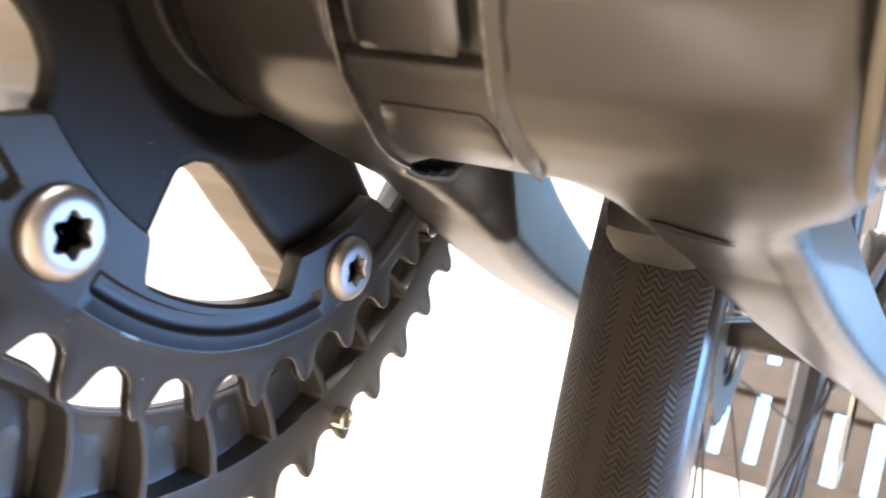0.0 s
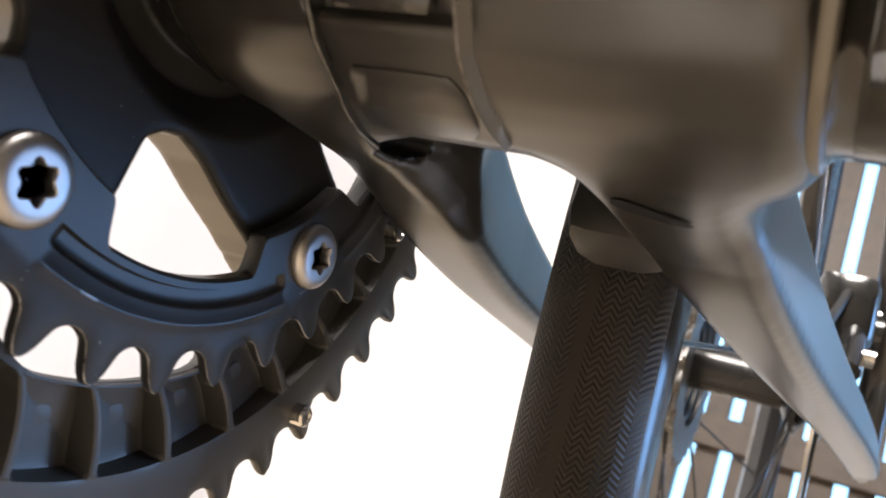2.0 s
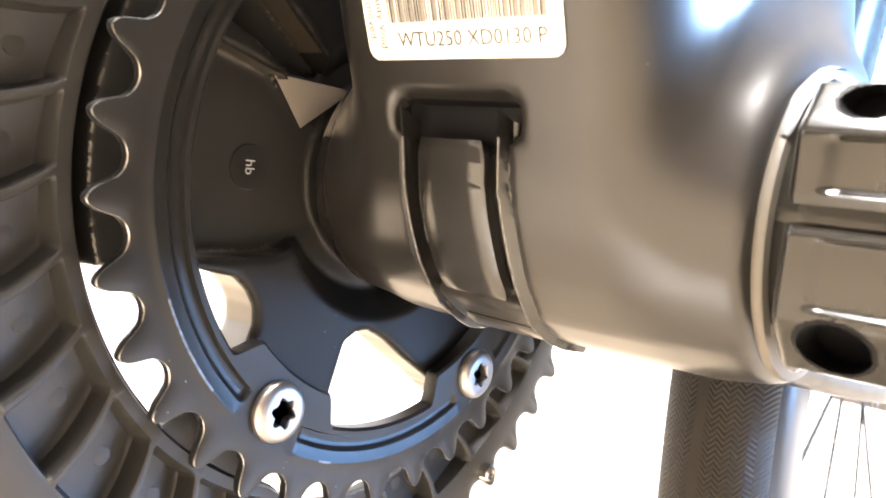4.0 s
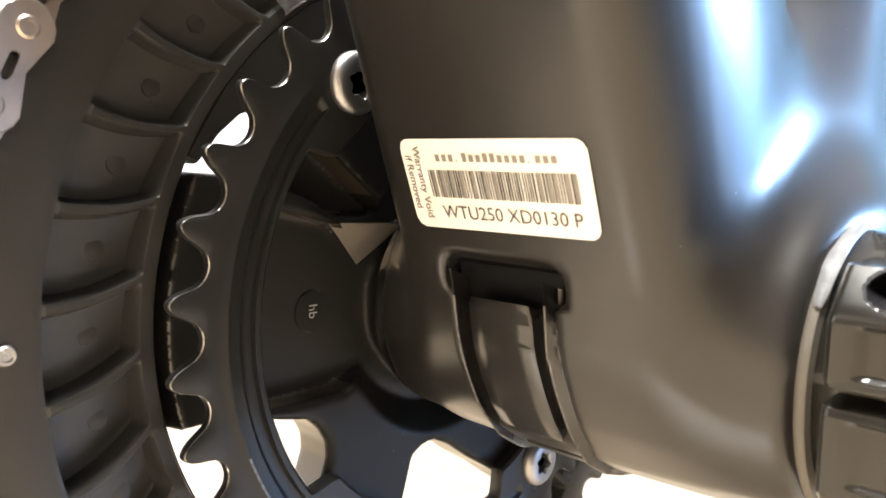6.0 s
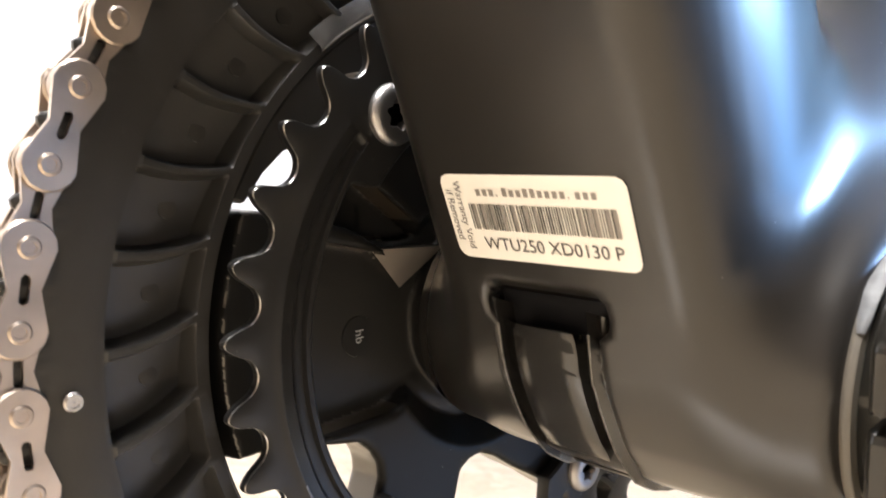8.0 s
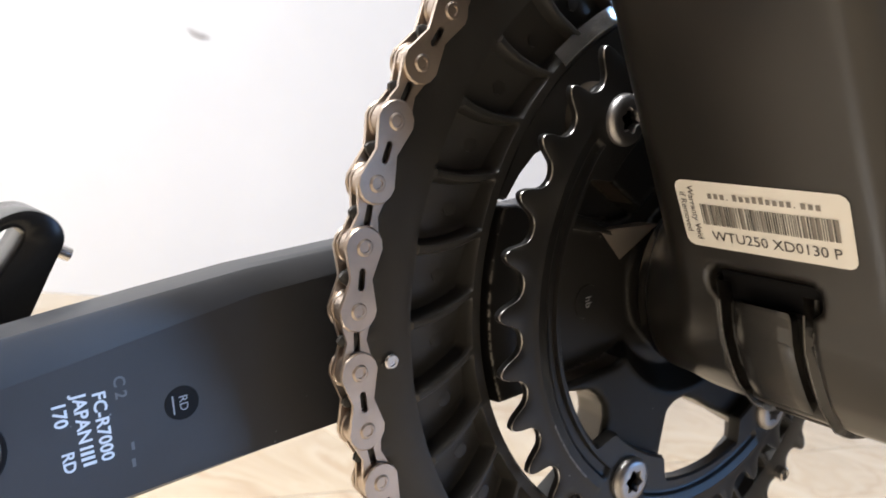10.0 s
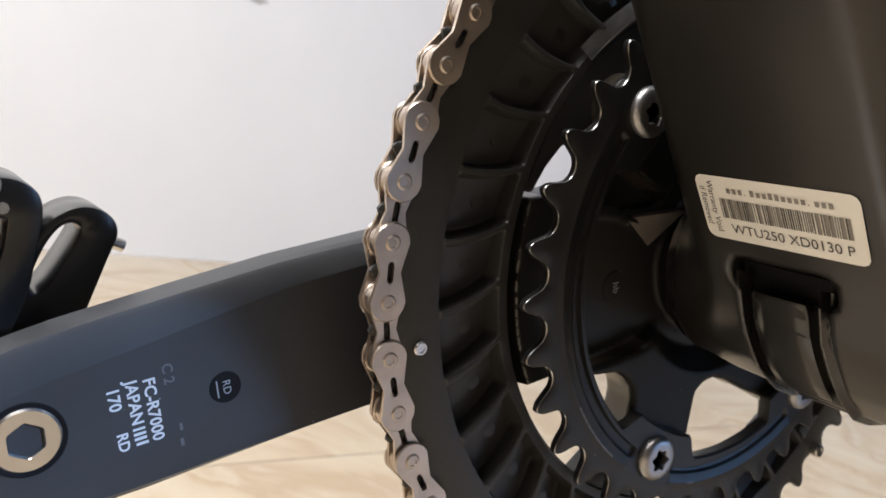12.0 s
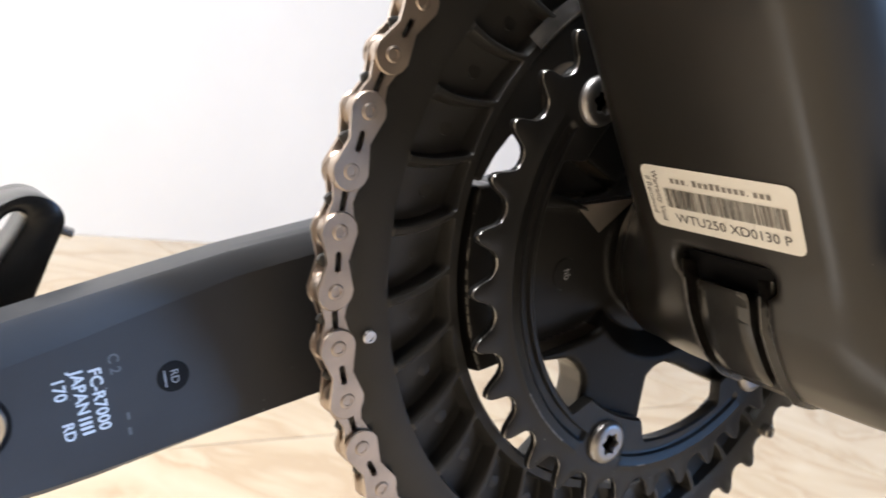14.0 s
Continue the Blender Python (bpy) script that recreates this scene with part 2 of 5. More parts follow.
def prism(bm, outline, x_a, x_b, bevel=0.0):
    """A closed outline of (y, z) points pushed from x_a to x_b, edges chamfered."""
    n = len(outline)
    cy, cz = sum(p[0] for p in outline) / n, sum(p[1] for p in outline) / n

    def inset(p):
        d = math.hypot(p[0] - cy, p[1] - cz) or 1
        return (p[0] - (p[0] - cy) / d * bevel, p[1] - (p[1] - cz) / d * bevel)
    sgn = 1 if x_b > x_a else -1
    loops = [[(x_a, *inset(p)) for p in outline], [(x_a + sgn * bevel, *p) for p in outline],
             [(x_b - sgn * bevel, *p) for p in outline], [(x_b, *inset(p)) for p in outline]] if bevel else \
            [[(x_a, *p) for p in outline], [(x_b, *p) for p in outline]]
    vs = [[bm.verts.new(v) for v in loop] for loop in loops]
    for a, b in zip(vs, vs[1:]):
        for i in range(n):
            bm.faces.new((a[i], a[(i + 1) % n], b[(i + 1) % n], b[i]))
    bm.faces.new(vs[0][::-1])
    bm.faces.new(vs[-1])
    return bm


def tube(bm, points, radius, steps=10):
    """A round rod along points; radius a number or one for each point."""
    pts = [Vector(p) for p in points]
    rad = radius if isinstance(radius, (list, tuple)) else [radius] * len(pts)
    verts = []
    for i, p in enumerate(pts):
        d = (pts[min(i + 1, len(pts) - 1)] - pts[max(i - 1, 0)]).normalized()
        q = d.to_track_quat("Z", "X")
        for k in range(steps):
            a = 2 * math.pi * k / steps
            verts.append(p + q @ Vector((rad[i] * math.cos(a), rad[i] * math.sin(a), 0)))
    n = len(pts)
    base = len(bm.verts)
    vs = [bm.verts.new(v) for v in verts]
    for i in range(n - 1):
        for k in range(steps):
            bm.faces.new((vs[i * steps + k], vs[i * steps + (k + 1) % steps], vs[(i + 1) * steps + (k + 1) % steps], vs[(i + 1) * steps + k]))
    bm.faces.new(vs[:steps][::-1])
    bm.faces.new(vs[-steps:])
    return bm


def box(bm, lo, hi, bevel=0.0):
    r = bmesh.ops.create_cube(bm, size=1)
    for v in r["verts"]:
        v.co = [lo[i] + (v.co[i] + 0.5) * (hi[i] - lo[i]) for i in range(3)]
    if bevel:
        es = list({e for v in r["verts"] for e in v.link_edges})
        bmesh.ops.bevel(bm, geom=es, offset=bevel, segments=2, affect="EDGES", profile=0.5)
    return bm


def smoothstep(a, b, x):
    t = min(max((x - a) / (b - a), 0), 1)
    return t * t * (3 - 2 * t)


def adiff(a, b):
    """Difference of two angles in degrees, -180 to 180."""
    return (a - b + 180) % 360 - 180


def text_mesh(body, size, bold=0.0, align="CENTER"):
    """Flat mesh of built-in lettering, in the xy plane."""
    cu = bpy.data.curves.new("lettering", "FONT")
    cu.body, cu.size, cu.align_x, cu.align_y, cu.resolution_u = body, size, align, "CENTER", 3
    cu.offset = size * bold
    ob = new("lettering", cu)
    bpy.context.view_layer.update()
    me = bpy.data.meshes.new_from_object(ob.evaluated_get(bpy.context.evaluated_depsgraph_get()))
    bpy.data.objects.remove(ob)
    bpy.data.curves.remove(cu)
    return me

# ---------------------------------------------------------------- the room
def slab(name, lo, hi, material, label, category, kind="structure"):
    bm = box(bmesh.new(), lo, hi)
    ob = part(name, bm, material, None, smooth=False, at=Matrix())
    return tagged(ob, label, category, kind=kind)


floor = slab("floor", (WALL_X - 0.1, FRONT_Y - 0.1, -0.06), (ROOM_X + 0.1, BACK_Y + 0.1, -0.012), M_JOINT, "grout bed under cream marble floor tiles", "floor")
wall_west = slab("wall_west", (WALL_X - 0.12, FRONT_Y, -0.012), (WALL_X, BACK_Y, ROOM_H), M_WALL, "plain white painted wall behind the bicycle", "wall")


def wall_scuff():
    """Small grey rub mark on the plaster beside the bicycle."""
    n, verts = 24, []
    for i in range(n):
        a = 2 * math.pi * i / n
        k = 1 + 0.2 * math.sin(3 * a) + 0.12 * math.sin(5 * a + 1)
        verts.append((WALL_X + 0.001, 0.408 + 0.020 * k * math.cos(a), 0.488 + 0.0055 * k * math.sin(a) - 0.12 * 0.020 * math.cos(a)))
    part("scuff_mark", mesh_from(verts, [tuple(range(n))]), M_SCUFFED_PLASTER, wall_west, "small grey rub mark", smooth=False, at=Matrix())


wall_scuff()
EW = (1.16, 1.94, 0.38, 1.92)      # the side window's opening: y0, y1, z0, z1


# unseen wall, darkened so that the frame mirrors a dark band
def east_wall():
    bm = bmesh.new()
    x0, x1 = ROOM_X, ROOM_X + 0.12
    box(bm, (x0, -0.1, -0.012), (x1, EW[0], ROOM_H))
    box(bm, (x0, EW[1], -0.012), (x1, BACK_Y, ROOM_H))
    box(bm, (x0, EW[0], -0.012), (x1, EW[1], EW[2]))
    box(bm, (x0, EW[0], EW[3]), (x1, EW[1], ROOM_H))
    return tagged(part("wall_east", bm, M_DARKWALL, None, smooth=False, at=Matrix()), "unseen wall, dark brown for the frame's reflections, with a wide window opening", "wall", kind="structure")


east_wall()
# its front part, unseen too and dark for the same reflections
slab("wall_east_front", (ROOM_X, FRONT_Y, -0.012), (ROOM_X + 0.12, -0.1, ROOM_H), M_DARKWALL, "unseen plain wall, dark brown for the frame's reflections", "wall")
# unseen wall behind the viewpoint, toned to set the frame's reflections
slab("wall_south", (WALL_X - 0.12, FRONT_Y - 0.12, -0.012), (ROOM_X + 0.12, FRONT_Y, ROOM_H), M_UMBER, "unseen plain wall, umber for the frame's reflections", "wall")
slab("ceiling", (WALL_X - 0.12, FRONT_Y - 0.12, ROOM_H), (ROOM_X + 0.12, BACK_Y + 0.12, ROOM_H + 0.1), M_WALL, "plain white ceiling", "ceiling")
WIN_X0, WIN_X1, WIN_Z0, WIN_Z1 = -0.44, 1.4, 0.42, 2.1


def north_wall():
    bm = bmesh.new()
    y0, y1 = BACK_Y, BACK_Y + 0.12
    box(bm, (WALL_X - 0.12, y0, -0.012), (WIN_X0, y1, ROOM_H))
    box(bm, (WIN_X1, y0, -0.012), (1.47, y1, ROOM_H))
    box(bm, (2.11, y0, -0.012), (ROOM_X + 0.12, y1, ROOM_H))
    box(bm, (1.47, y0, -0.012), (2.11, y1, 0.33))
    box(bm, (1.47, y0, 1.97), (2.11, y1, ROOM_H))
    box(bm, (WIN_X0, y0, -0.012), (WIN_X1, y1, WIN_Z0))
    box(bm, (WIN_X0, y0, WIN_Z1), (WIN_X1, y1, ROOM_H))
    return tagged(part("wall_north", bm, M_WALL, None, smooth=False, at=Matrix()), "white painted wall with a wide barred window", "wall", kind="structure")


north_wall()


def window():
    bm = bmesh.new()
    y0, y1 = BACK_Y + 0.02, BACK_Y + 0.09
    for lo, hi in (((WIN_X0, WIN_Z0), (WIN_X1, WIN_Z0 + 0.05)), ((WIN_X0, WIN_Z1 - 0.05), (WIN_X1, WIN_Z1)),
                   ((WIN_X0, WIN_Z0 + 0.05), (WIN_X0 + 0.05, WIN_Z1 - 0.05)), ((WIN_X1 - 0.05, WIN_Z0 + 0.05), (WIN_X1, WIN_Z1 - 0.05))):
        box(bm, (lo[0], y0, lo[1]), (hi[0], y1, hi[1]), 0.004)
    w = tagged(part("window_1", bm, M_WOOD, None, smooth=False, at=Matrix()), "wide window with brown wooden frame and upright bars", "window", kind="structure")
    part("window_rail", box(bmesh.new(), (WIN_X0 + 0.05, y0 - 0.012, 0.635), (WIN_X1 - 0.05, y0 + 0.008, 0.715), 0.004), M_WOOD, w, smooth=False, at=Matrix())
    n = 19
    for i in range(n):
        x = WIN_X0 + 0.05 + (WIN_X1 - WIN_X0 - 0.1) * (i + 1) / (n + 1)
        bm = box(bmesh.new(), (x - 0.028, y0 + 0.01, WIN_Z0 + 0.05), (x + 0.028, y1 - 0.01, WIN_Z1 - 0.05), 0.003)
        part("window_bar", bm, M_WOOD, w, smooth=False, at=Matrix())
    return w


window()
bm = bmesh.new()
box(bm, (WIN_X0 - 1.5, BACK_Y + 1.2, -0.5), (WIN_X1 + 2.5, BACK_Y + 1.22, 3.5))
tagged(part("backdrop", bm, M_SKYCARD, None, smooth=False, at=Matrix()), "pale blue daylight outside the window", "backdrop", kind="structure")


def tiles():
    nx, ny, g = 8, 12, 0.0012
    sx, sy = (ROOM_X - WALL_X) / nx, (BACK_Y - FRONT_Y) / ny
    me = None
    for i in range(nx):
        for j in range(ny):
            at = Matrix.Translation((WALL_X + sx * (i + 0.5), FRONT_Y + sy * (j + 0.5), 0))
            if me is None:
                bm = box(bmesh.new(), (-sx / 2 + g / 2, -sy / 2 + g / 2, -0.012), (sx / 2 - g / 2, sy / 2 - g / 2, 0.0), 0.0015)
                me = part("tile", bm, M_MARBLE, floor, smooth=False, at=at).data
            else:
                part_mesh("tile", me, M_MARBLE, floor, smooth=False, at=at)


# ---------------------------------------------------------------- the bicycle's frame
DT_DIR = np.array([0, -math.cos(radians(52)), math.sin(radians(52))])
DT_UP = np.array([0, math.sin(radians(52)), math.cos(radians(52))])
DT_LOW = np.array([X0, -0.0391, 0.0086])        # on the middle of its underside
DT_HALF, DT_WIDE = 0.026, 0.030
ST_DIR = np.array([0, math.sin(radians(17)), math.cos(radians(17))])


def smin(a, b, k):
    h = np.clip(0.5 + 0.5 * (b - a) / k, 0, 1)
    return b * (1 - h) + a * h - k * h * (1 - h)


def smax(a, b, k):
    return -smin(-a, -b, k)


def rod(P, a, b, ra, rb, sx=1.0):
    """Tapered capsule; sx stretches its section along x."""
    a, b = np.asarray(a, float), np.asarray(b, float)
    d = b - a
    t = np.clip(((P - a) @ d) / (d @ d), 0, 1)
    q = P - a - t[..., None] * d
    q[..., 0] /= sx
    return np.linalg.norm(q, axis=-1) - (ra + (rb - ra) * t)


def beam(P, origin, along, up, half_w, half_h, rnd, s0, s1, flare=0.0):
    """Rounded box section pushed along a line from s0 to s1; flare widens it towards its start."""
    q = P - origin
    s, v, u = q @ along, q @ up, q[..., 0]
    w = half_w + flare * np.clip(1 - s / 0.12, 0, 1)
    dx, dy = np.abs(u) - (w - rnd), np.abs(v) - (half_h - rnd)
    dz = np.maximum(s0 + rnd - s, s - (s1 - rnd))
    out = np.sqrt(np.maximum(dx, 0) ** 2 + np.maximum(dy, 0) ** 2 + np.maximum(dz, 0) ** 2)
    return out + np.minimum(np.maximum(np.maximum(dx, dy), dz), 0) - rnd


def tube_section(P, origin, along, up, half_w, half_h, side, s0, s1, flare):
    """Tube with flat top and bottom and elliptic sides of width side; flare widens it towards its start."""
    q = P - origin
    s, v, u = q @ along, q @ up, q[..., 0]
    w = half_w + flare * np.clip(1 - s / 0.12, 0, 1)
    a, b = np.maximum(np.abs(u) - (w - side), 0) / side, np.abs(v) / half_h
    k = np.sqrt(a * a + b * b) + 1e-6
    slope = np.sqrt((a / side) ** 2 + (b / half_h) ** 2) / k + 1e-6
    return smax((k - 1) / slope, np.maximum(s0 - s, s - s1), 0.006)


STAY_AT = [0.0, 0.03, 0.06, 0.105, 0.20, 0.30, 0.405]
STAY_X = [0.0195, 0.0245, 0.0295, 0.0345, 0.0460, 0.0580, 0.0670]
STAY_Z = [-0.003, -0.0045, -0.0045, -0.0005, 0.0115, 0.0250, 0.0390]
STAY_HX = [0.0130, 0.0118, 0.0105, 0.0095, 0.0092, 0.0088, 0.0080]
STAY_HZ = [0.0175, 0.0165, 0.0148, 0.0130, 0.0112, 0.0098, 0.0090]


# smooth curves through the stations
STAY_FIT = [np.polyfit(STAY_AT, v, 4) for v in (STAY_X, STAY_Z, STAY_HX, STAY_HZ)]


def chainstay(P, sgn):
    y = P[..., 1]
    yc = np.clip(y, 0, 0.405)
    cx, cz, hx, hz = (np.polyval(c, yc) for c in STAY_FIT)
    # narrower towards the top
    hx = hx * (1.02 - 0.42 * np.clip((P[..., 2] - cz) / hz + 1, 0, 2) / 2)
    if sgn < 0:
        # the driven side's root lies closer in
        cx = cx - 0.0024 * np.clip(1 - yc / 0.11, 0, 1)
    rnd = 0.0050
    dx, dz = np.abs(P[..., 0] - X0 - sgn * cx) - (hx - rnd), np.abs(P[..., 2] - cz) - (hz - rnd)
    dy = np.maximum(0.006 - y, y - 0.40)
    out = np.sqrt(np.maximum(dx, 0) ** 2 + np.maximum(dz, 0) ** 2 + np.maximum(dy, 0) ** 2)
    return (out + np.minimum(np.maximum(np.maximum(dx, dz), dy), 0) - rnd) * 0.93


def outer_distance(P):
    """Signed distance to the moulded frame round the bottom bracket, without its slots."""
    ax = np.hypot(P[..., 1], P[..., 2])
    r = 0.0242
    dx = np.abs(P[..., 0] - 0.0035) - 0.0410
    d1, d2 = ax - r + 0.002, dx + 0.002
    shell = np.sqrt(np.maximum(d1, 0) ** 2 + np.maximum(d2, 0) ** 2) + np.minimum(np.maximum(d1, d2), 0) - 0.002
    dt = tube_section(P, DT_LOW + DT_HALF * DT_UP, DT_DIR, DT_UP, DT_WIDE, DT_HALF, 0.0130, -0.035, 0.36, 0.004)
    st_up = np.array([0, ST_DIR[2], -ST_DIR[1]])
    st = beam(P, np.array([X0, 0.014, 0.012]), ST_DIR, st_up, 0.018, 0.025, 0.014, -0.01, 0.30, 0.010)
    body = smin(dt, st, 0.022)
    body = smin(body, shell, 0.012)
    web = rod(P, (X0 + 0.0105, 0.004, 0.0), (X0 + 0.0060, 0.022, 0.075), 0.0235, 0.0170, 1.32)
    body = smin(body, np.maximum(web, P[..., 0] - 0.0445), 0.021)
    for sgn in (-1, 1):
        wide = np.clip((np.abs(P[..., 0] - X0) - 0.026) / 0.012, 0, 1)
        body = smin(body, chainstay(P, sgn), 0.020 - 0.008 * wide * wide * (3 - 2 * wide))
    # the underside is drawn in flat between shell and stays
    low = np.interp(P[..., 1], [-0.05, -0.03, -0.02, -0.012, -0.005, 0.0, 0.012, 0.03, 0.05, 0.08, 0.4],
                    [-0.05, -0.0100, -0.0190, -0.0244, -0.0257, -0.0258, -0.0250, -0.0228, -0.0210, -0.0250, -0.06])
    # and rises behind the shell into a hollow between the stays
    mid = np.interp(P[..., 1], [-0.05, -0.03, -0.02, -0.012, -0.005, 0.0, 0.008, 0.014, 0.020, 0.026, 0.035, 0.05],
                    [-0.05, -0.0100, -0.0190, -0.0244, -0.0257, -0.0258, -0.0250, -0.0226, -0.0180, -0.0100, 0.001, 0.004])
    side = np.clip((np.abs(P[..., 0] - X0 + 0.002) - 0.009) / 0.011, 0, 1)
    side = side * side * (3 - 2 * side)
    body = smax(body, low * side + mid * (1 - side) - P[..., 2], 0.004)
    # room for the tyre behind the seat tube
    ty = np.hypot(P[..., 1] - AXLE_Y, P[..., 2] - AXLE_Z)
    well = np.maximum(ty - (TYRE_R + 0.004), np.abs(P[..., 0] - X0) - 0.0190)
    return np.maximum(body, -well)


def cable_hole(x, y, z):
    """Below 1 inside the long slot where the cable enters the right chainstay."""
    along = (y - 0.0250) * 0.884 + (z + 0.0187) * 0.468
    across = (z + 0.0187) * 0.884 - (y - 0.0250) * 0.468
    return np.sqrt((along / 0.0082) ** 2 + (across / 0.0021) ** 2 + ((x + 0.0152) / 0.0042) ** 2)


def frame_distance(P):
    """The frame with the mouth and the bed of the cable guide cut into it."""
    body = outer_distance(P)
    ang = np.degrees(np.arctan2(P[..., 2], P[..., 1])) % 360
    bed = np.maximum(np.abs(P[..., 0] + 0.0001) - 0.0105, (np.abs(ang - 209.5) - 29.5) * 0.01745 * 0.030)
    body = np.maximum(body, -np.maximum(bed, -(body + 0.0022)))
    body = np.maximum(body, (1 - cable_hole(P[..., 0], P[..., 1], P[..., 2])) * 0.0022)
    u = np.abs(P[..., 0] + 0.0002) - 0.0097
    v = (np.abs(ang - 177.3) * 0.01745 * 0.034) - 0.0000
    mouth = np.hypot(np.maximum(u, 0), np.maximum(v, 0)) + np.minimum(np.maximum(u, v), 0) - 0.0032
    mouth = np.maximum(mouth, 0.028 - np.hypot(P[..., 1], P[..., 2]) - 0.004)
    return np.maximum(body, -np.maximum(mouth, -(body + 0.011)))


def surface_nets(fn, lo, hi, h):
    """Quad mesh of the zero surface of fn in a box."""
    lo = np.asarray(lo, float)
    n = np.ceil((np.asarray(hi) - lo) / h).astype(int) + 1
    xs = [lo[i] + h * np.arange(n[i]) for i in range(3)]
    V = np.empty(n, np.float32)
    for i in range(n[0]):
        G = np.stack(np.meshgrid([xs[0][i]], xs[1], xs[2], indexing="ij"), -1)
        V[i] = fn(G)[0]
    inside = V < 0
    acc = np.zeros((*(n - 1), 3), np.float32)
    cnt = np.zeros(n - 1, np.float32)
    c = [np.arange(2)] * 3
    corners = [(a, b, d) for a in (0, 1) for b in (0, 1) for d in (0, 1)]

    def sub(A, o):
        return A[o[0]:o[0] + n[0] - 1, o[1]:o[1] + n[1] - 1, o[2]:o[2] + n[2] - 1]
    for p in corners:
        for ax in range(3):
            if p[ax]:
                continue
            q = list(p)
            q[ax] = 1
            a, b = sub(V, p), sub(V, q)
            m = (a < 0) != (b < 0)
            t = np.where(m, a / np.where(m, a - b, 1), 0)
            for k in range(3):
                acc[..., k] += np.where(m, p[k] + (t if k == ax else 0), 0)
            cnt += m
    live = cnt > 0
    idx = -np.ones(n - 1, np.int64)
    idx[live] = np.arange(live.sum())
    cell = np.argwhere(live)
    verts = lo + h * (cell + acc[live] / cnt[live][:, None])
    faces = []
    for ax in range(3):
        u, v = (ax + 1) % 3, (ax + 2) % 3
        a = np.take(inside, range(n[ax] - 1), ax)
        b = np.take(inside, range(1, n[ax]), ax)
        m = a != b
        e = np.argwhere(m)
        ok = (e[:, u] > 0) & (e[:, v] > 0) & (e[:, u] < n[u] - 1) & (e[:, v] < n[v] - 1)
        e = e[ok]
        flip = a[tuple(e.T)]
        quad = []
        for du, dv in ((0, 0), (-1, 0), (-1, -1), (0, -1)):
            k = e.copy()
            k[:, u] += du
            k[:, v] += dv
            quad.append(idx[tuple(k.T)])
        Q = np.stack(quad, -1)
        Q[~flip] = Q[~flip][:, ::-1]
        faces.append(Q)
    F = np.concatenate(faces)
    # even out the cell steps without shrinking
    A, B = F.ravel(), np.roll(F, -1, 1).ravel()
    deg = np.bincount(A, minlength=len(verts)) + np.bincount(B, minlength=len(verts))
    for w in (0.5, -0.53) * 4:
        mean = np.stack([np.bincount(A, verts[B, k], len(verts)) + np.bincount(B, verts[A, k], len(verts)) for k in range(3)], -1) / np.maximum(deg, 1)[:, None]
        verts = verts + w * (mean - verts)
    return verts, F


def onto_frame(points, direction, lift):
    """Moves points along a direction until they lie at height lift over the frame."""
    P = np.array(points, float)
    d = np.asarray(direction, float) / np.linalg.norm(direction)
    for _ in range(40):
        P = P + d * np.clip(outer_distance(P.copy()) - lift, -0.01, 0.01)[:, None]
    return P


bicycle = tagged(new("bicycle"), "matte black road bicycle with compact crankset, standing beside a white wall", "bicycle")
V, F = surface_nets(frame_distance, (-0.075, -0.225, -0.045), (0.080, 0.425, 0.30), 0.0011)
me = bpy.data.meshes.new("frame")
me.from_pydata(V.tolist(), [], F.tolist())
frame_ob = part_mesh("frame", me, [M_FRAME, M_MARKSHADE], bicycle, "satin black moulded carbon frame")
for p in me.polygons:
    # shade inside the cable hole put in as black
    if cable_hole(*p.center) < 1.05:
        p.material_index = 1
# and inside the cable guide's mouth
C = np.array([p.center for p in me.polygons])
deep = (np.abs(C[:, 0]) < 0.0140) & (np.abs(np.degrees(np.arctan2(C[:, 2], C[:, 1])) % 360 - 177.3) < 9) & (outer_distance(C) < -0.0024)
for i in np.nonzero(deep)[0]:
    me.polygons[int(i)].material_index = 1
frame_ob.data.polygons.foreach_set("use_smooth", [True] * len(frame_ob.data.polygons))
for a in [a for a in frame_ob.data.attributes if a.name == "sharp_edge"]:
    frame_ob.data.attributes.remove(a)


# block added for the frame's bridge, its shade put in as black
bm = box(bmesh.new(), (-0.0008, 0.060, -0.0130), (0.0200, 0.080, 0.0110), 0.0060)
part("bridge_block", bm, M_DARK, bicycle, "black block standing for the shaded frame bridge before the tyre")
# dark smear on the left chainstay's root
tree = BVHTree.FromPolygons([v.co for v in frame_ob.data.vertices], [tuple(p.vertices) for p in frame_ob.data.polygons])
pts = []
for k in range(25):
    t = k / 24
    w = 0.0021 * math.sin(math.pi * (0.12 + 0.86 * t)) ** 0.7 * (1 + 0.15 * math.sin(9 * t)) + 0.0001
    for e in (-1, -0.5, 0, 0.5, 1):
        start = Vector((0.0212 + 0.0102 * t - 0.3 * e * w, 0.0200 + 0.0072 * t + e * w, -0.06))
        hit, nrm, _, _ = tree.ray_cast(start, Vector((0, 0, 1)))
        pts.append(hit + (nrm if nrm.z < 0 else -nrm) * 0.0003)
part("dark_smear", mesh_from(pts, grid_faces(25, 5, False)), M_MARKSHADE, frame_ob, "dark rubbed smear")


# ---------------------------------------------------------------- chainrings
SMALL_PHASE, BIG_PHASE = 149.06, 153.24
BOLTS = (142.97, 252.07, 320.33, 71.0)


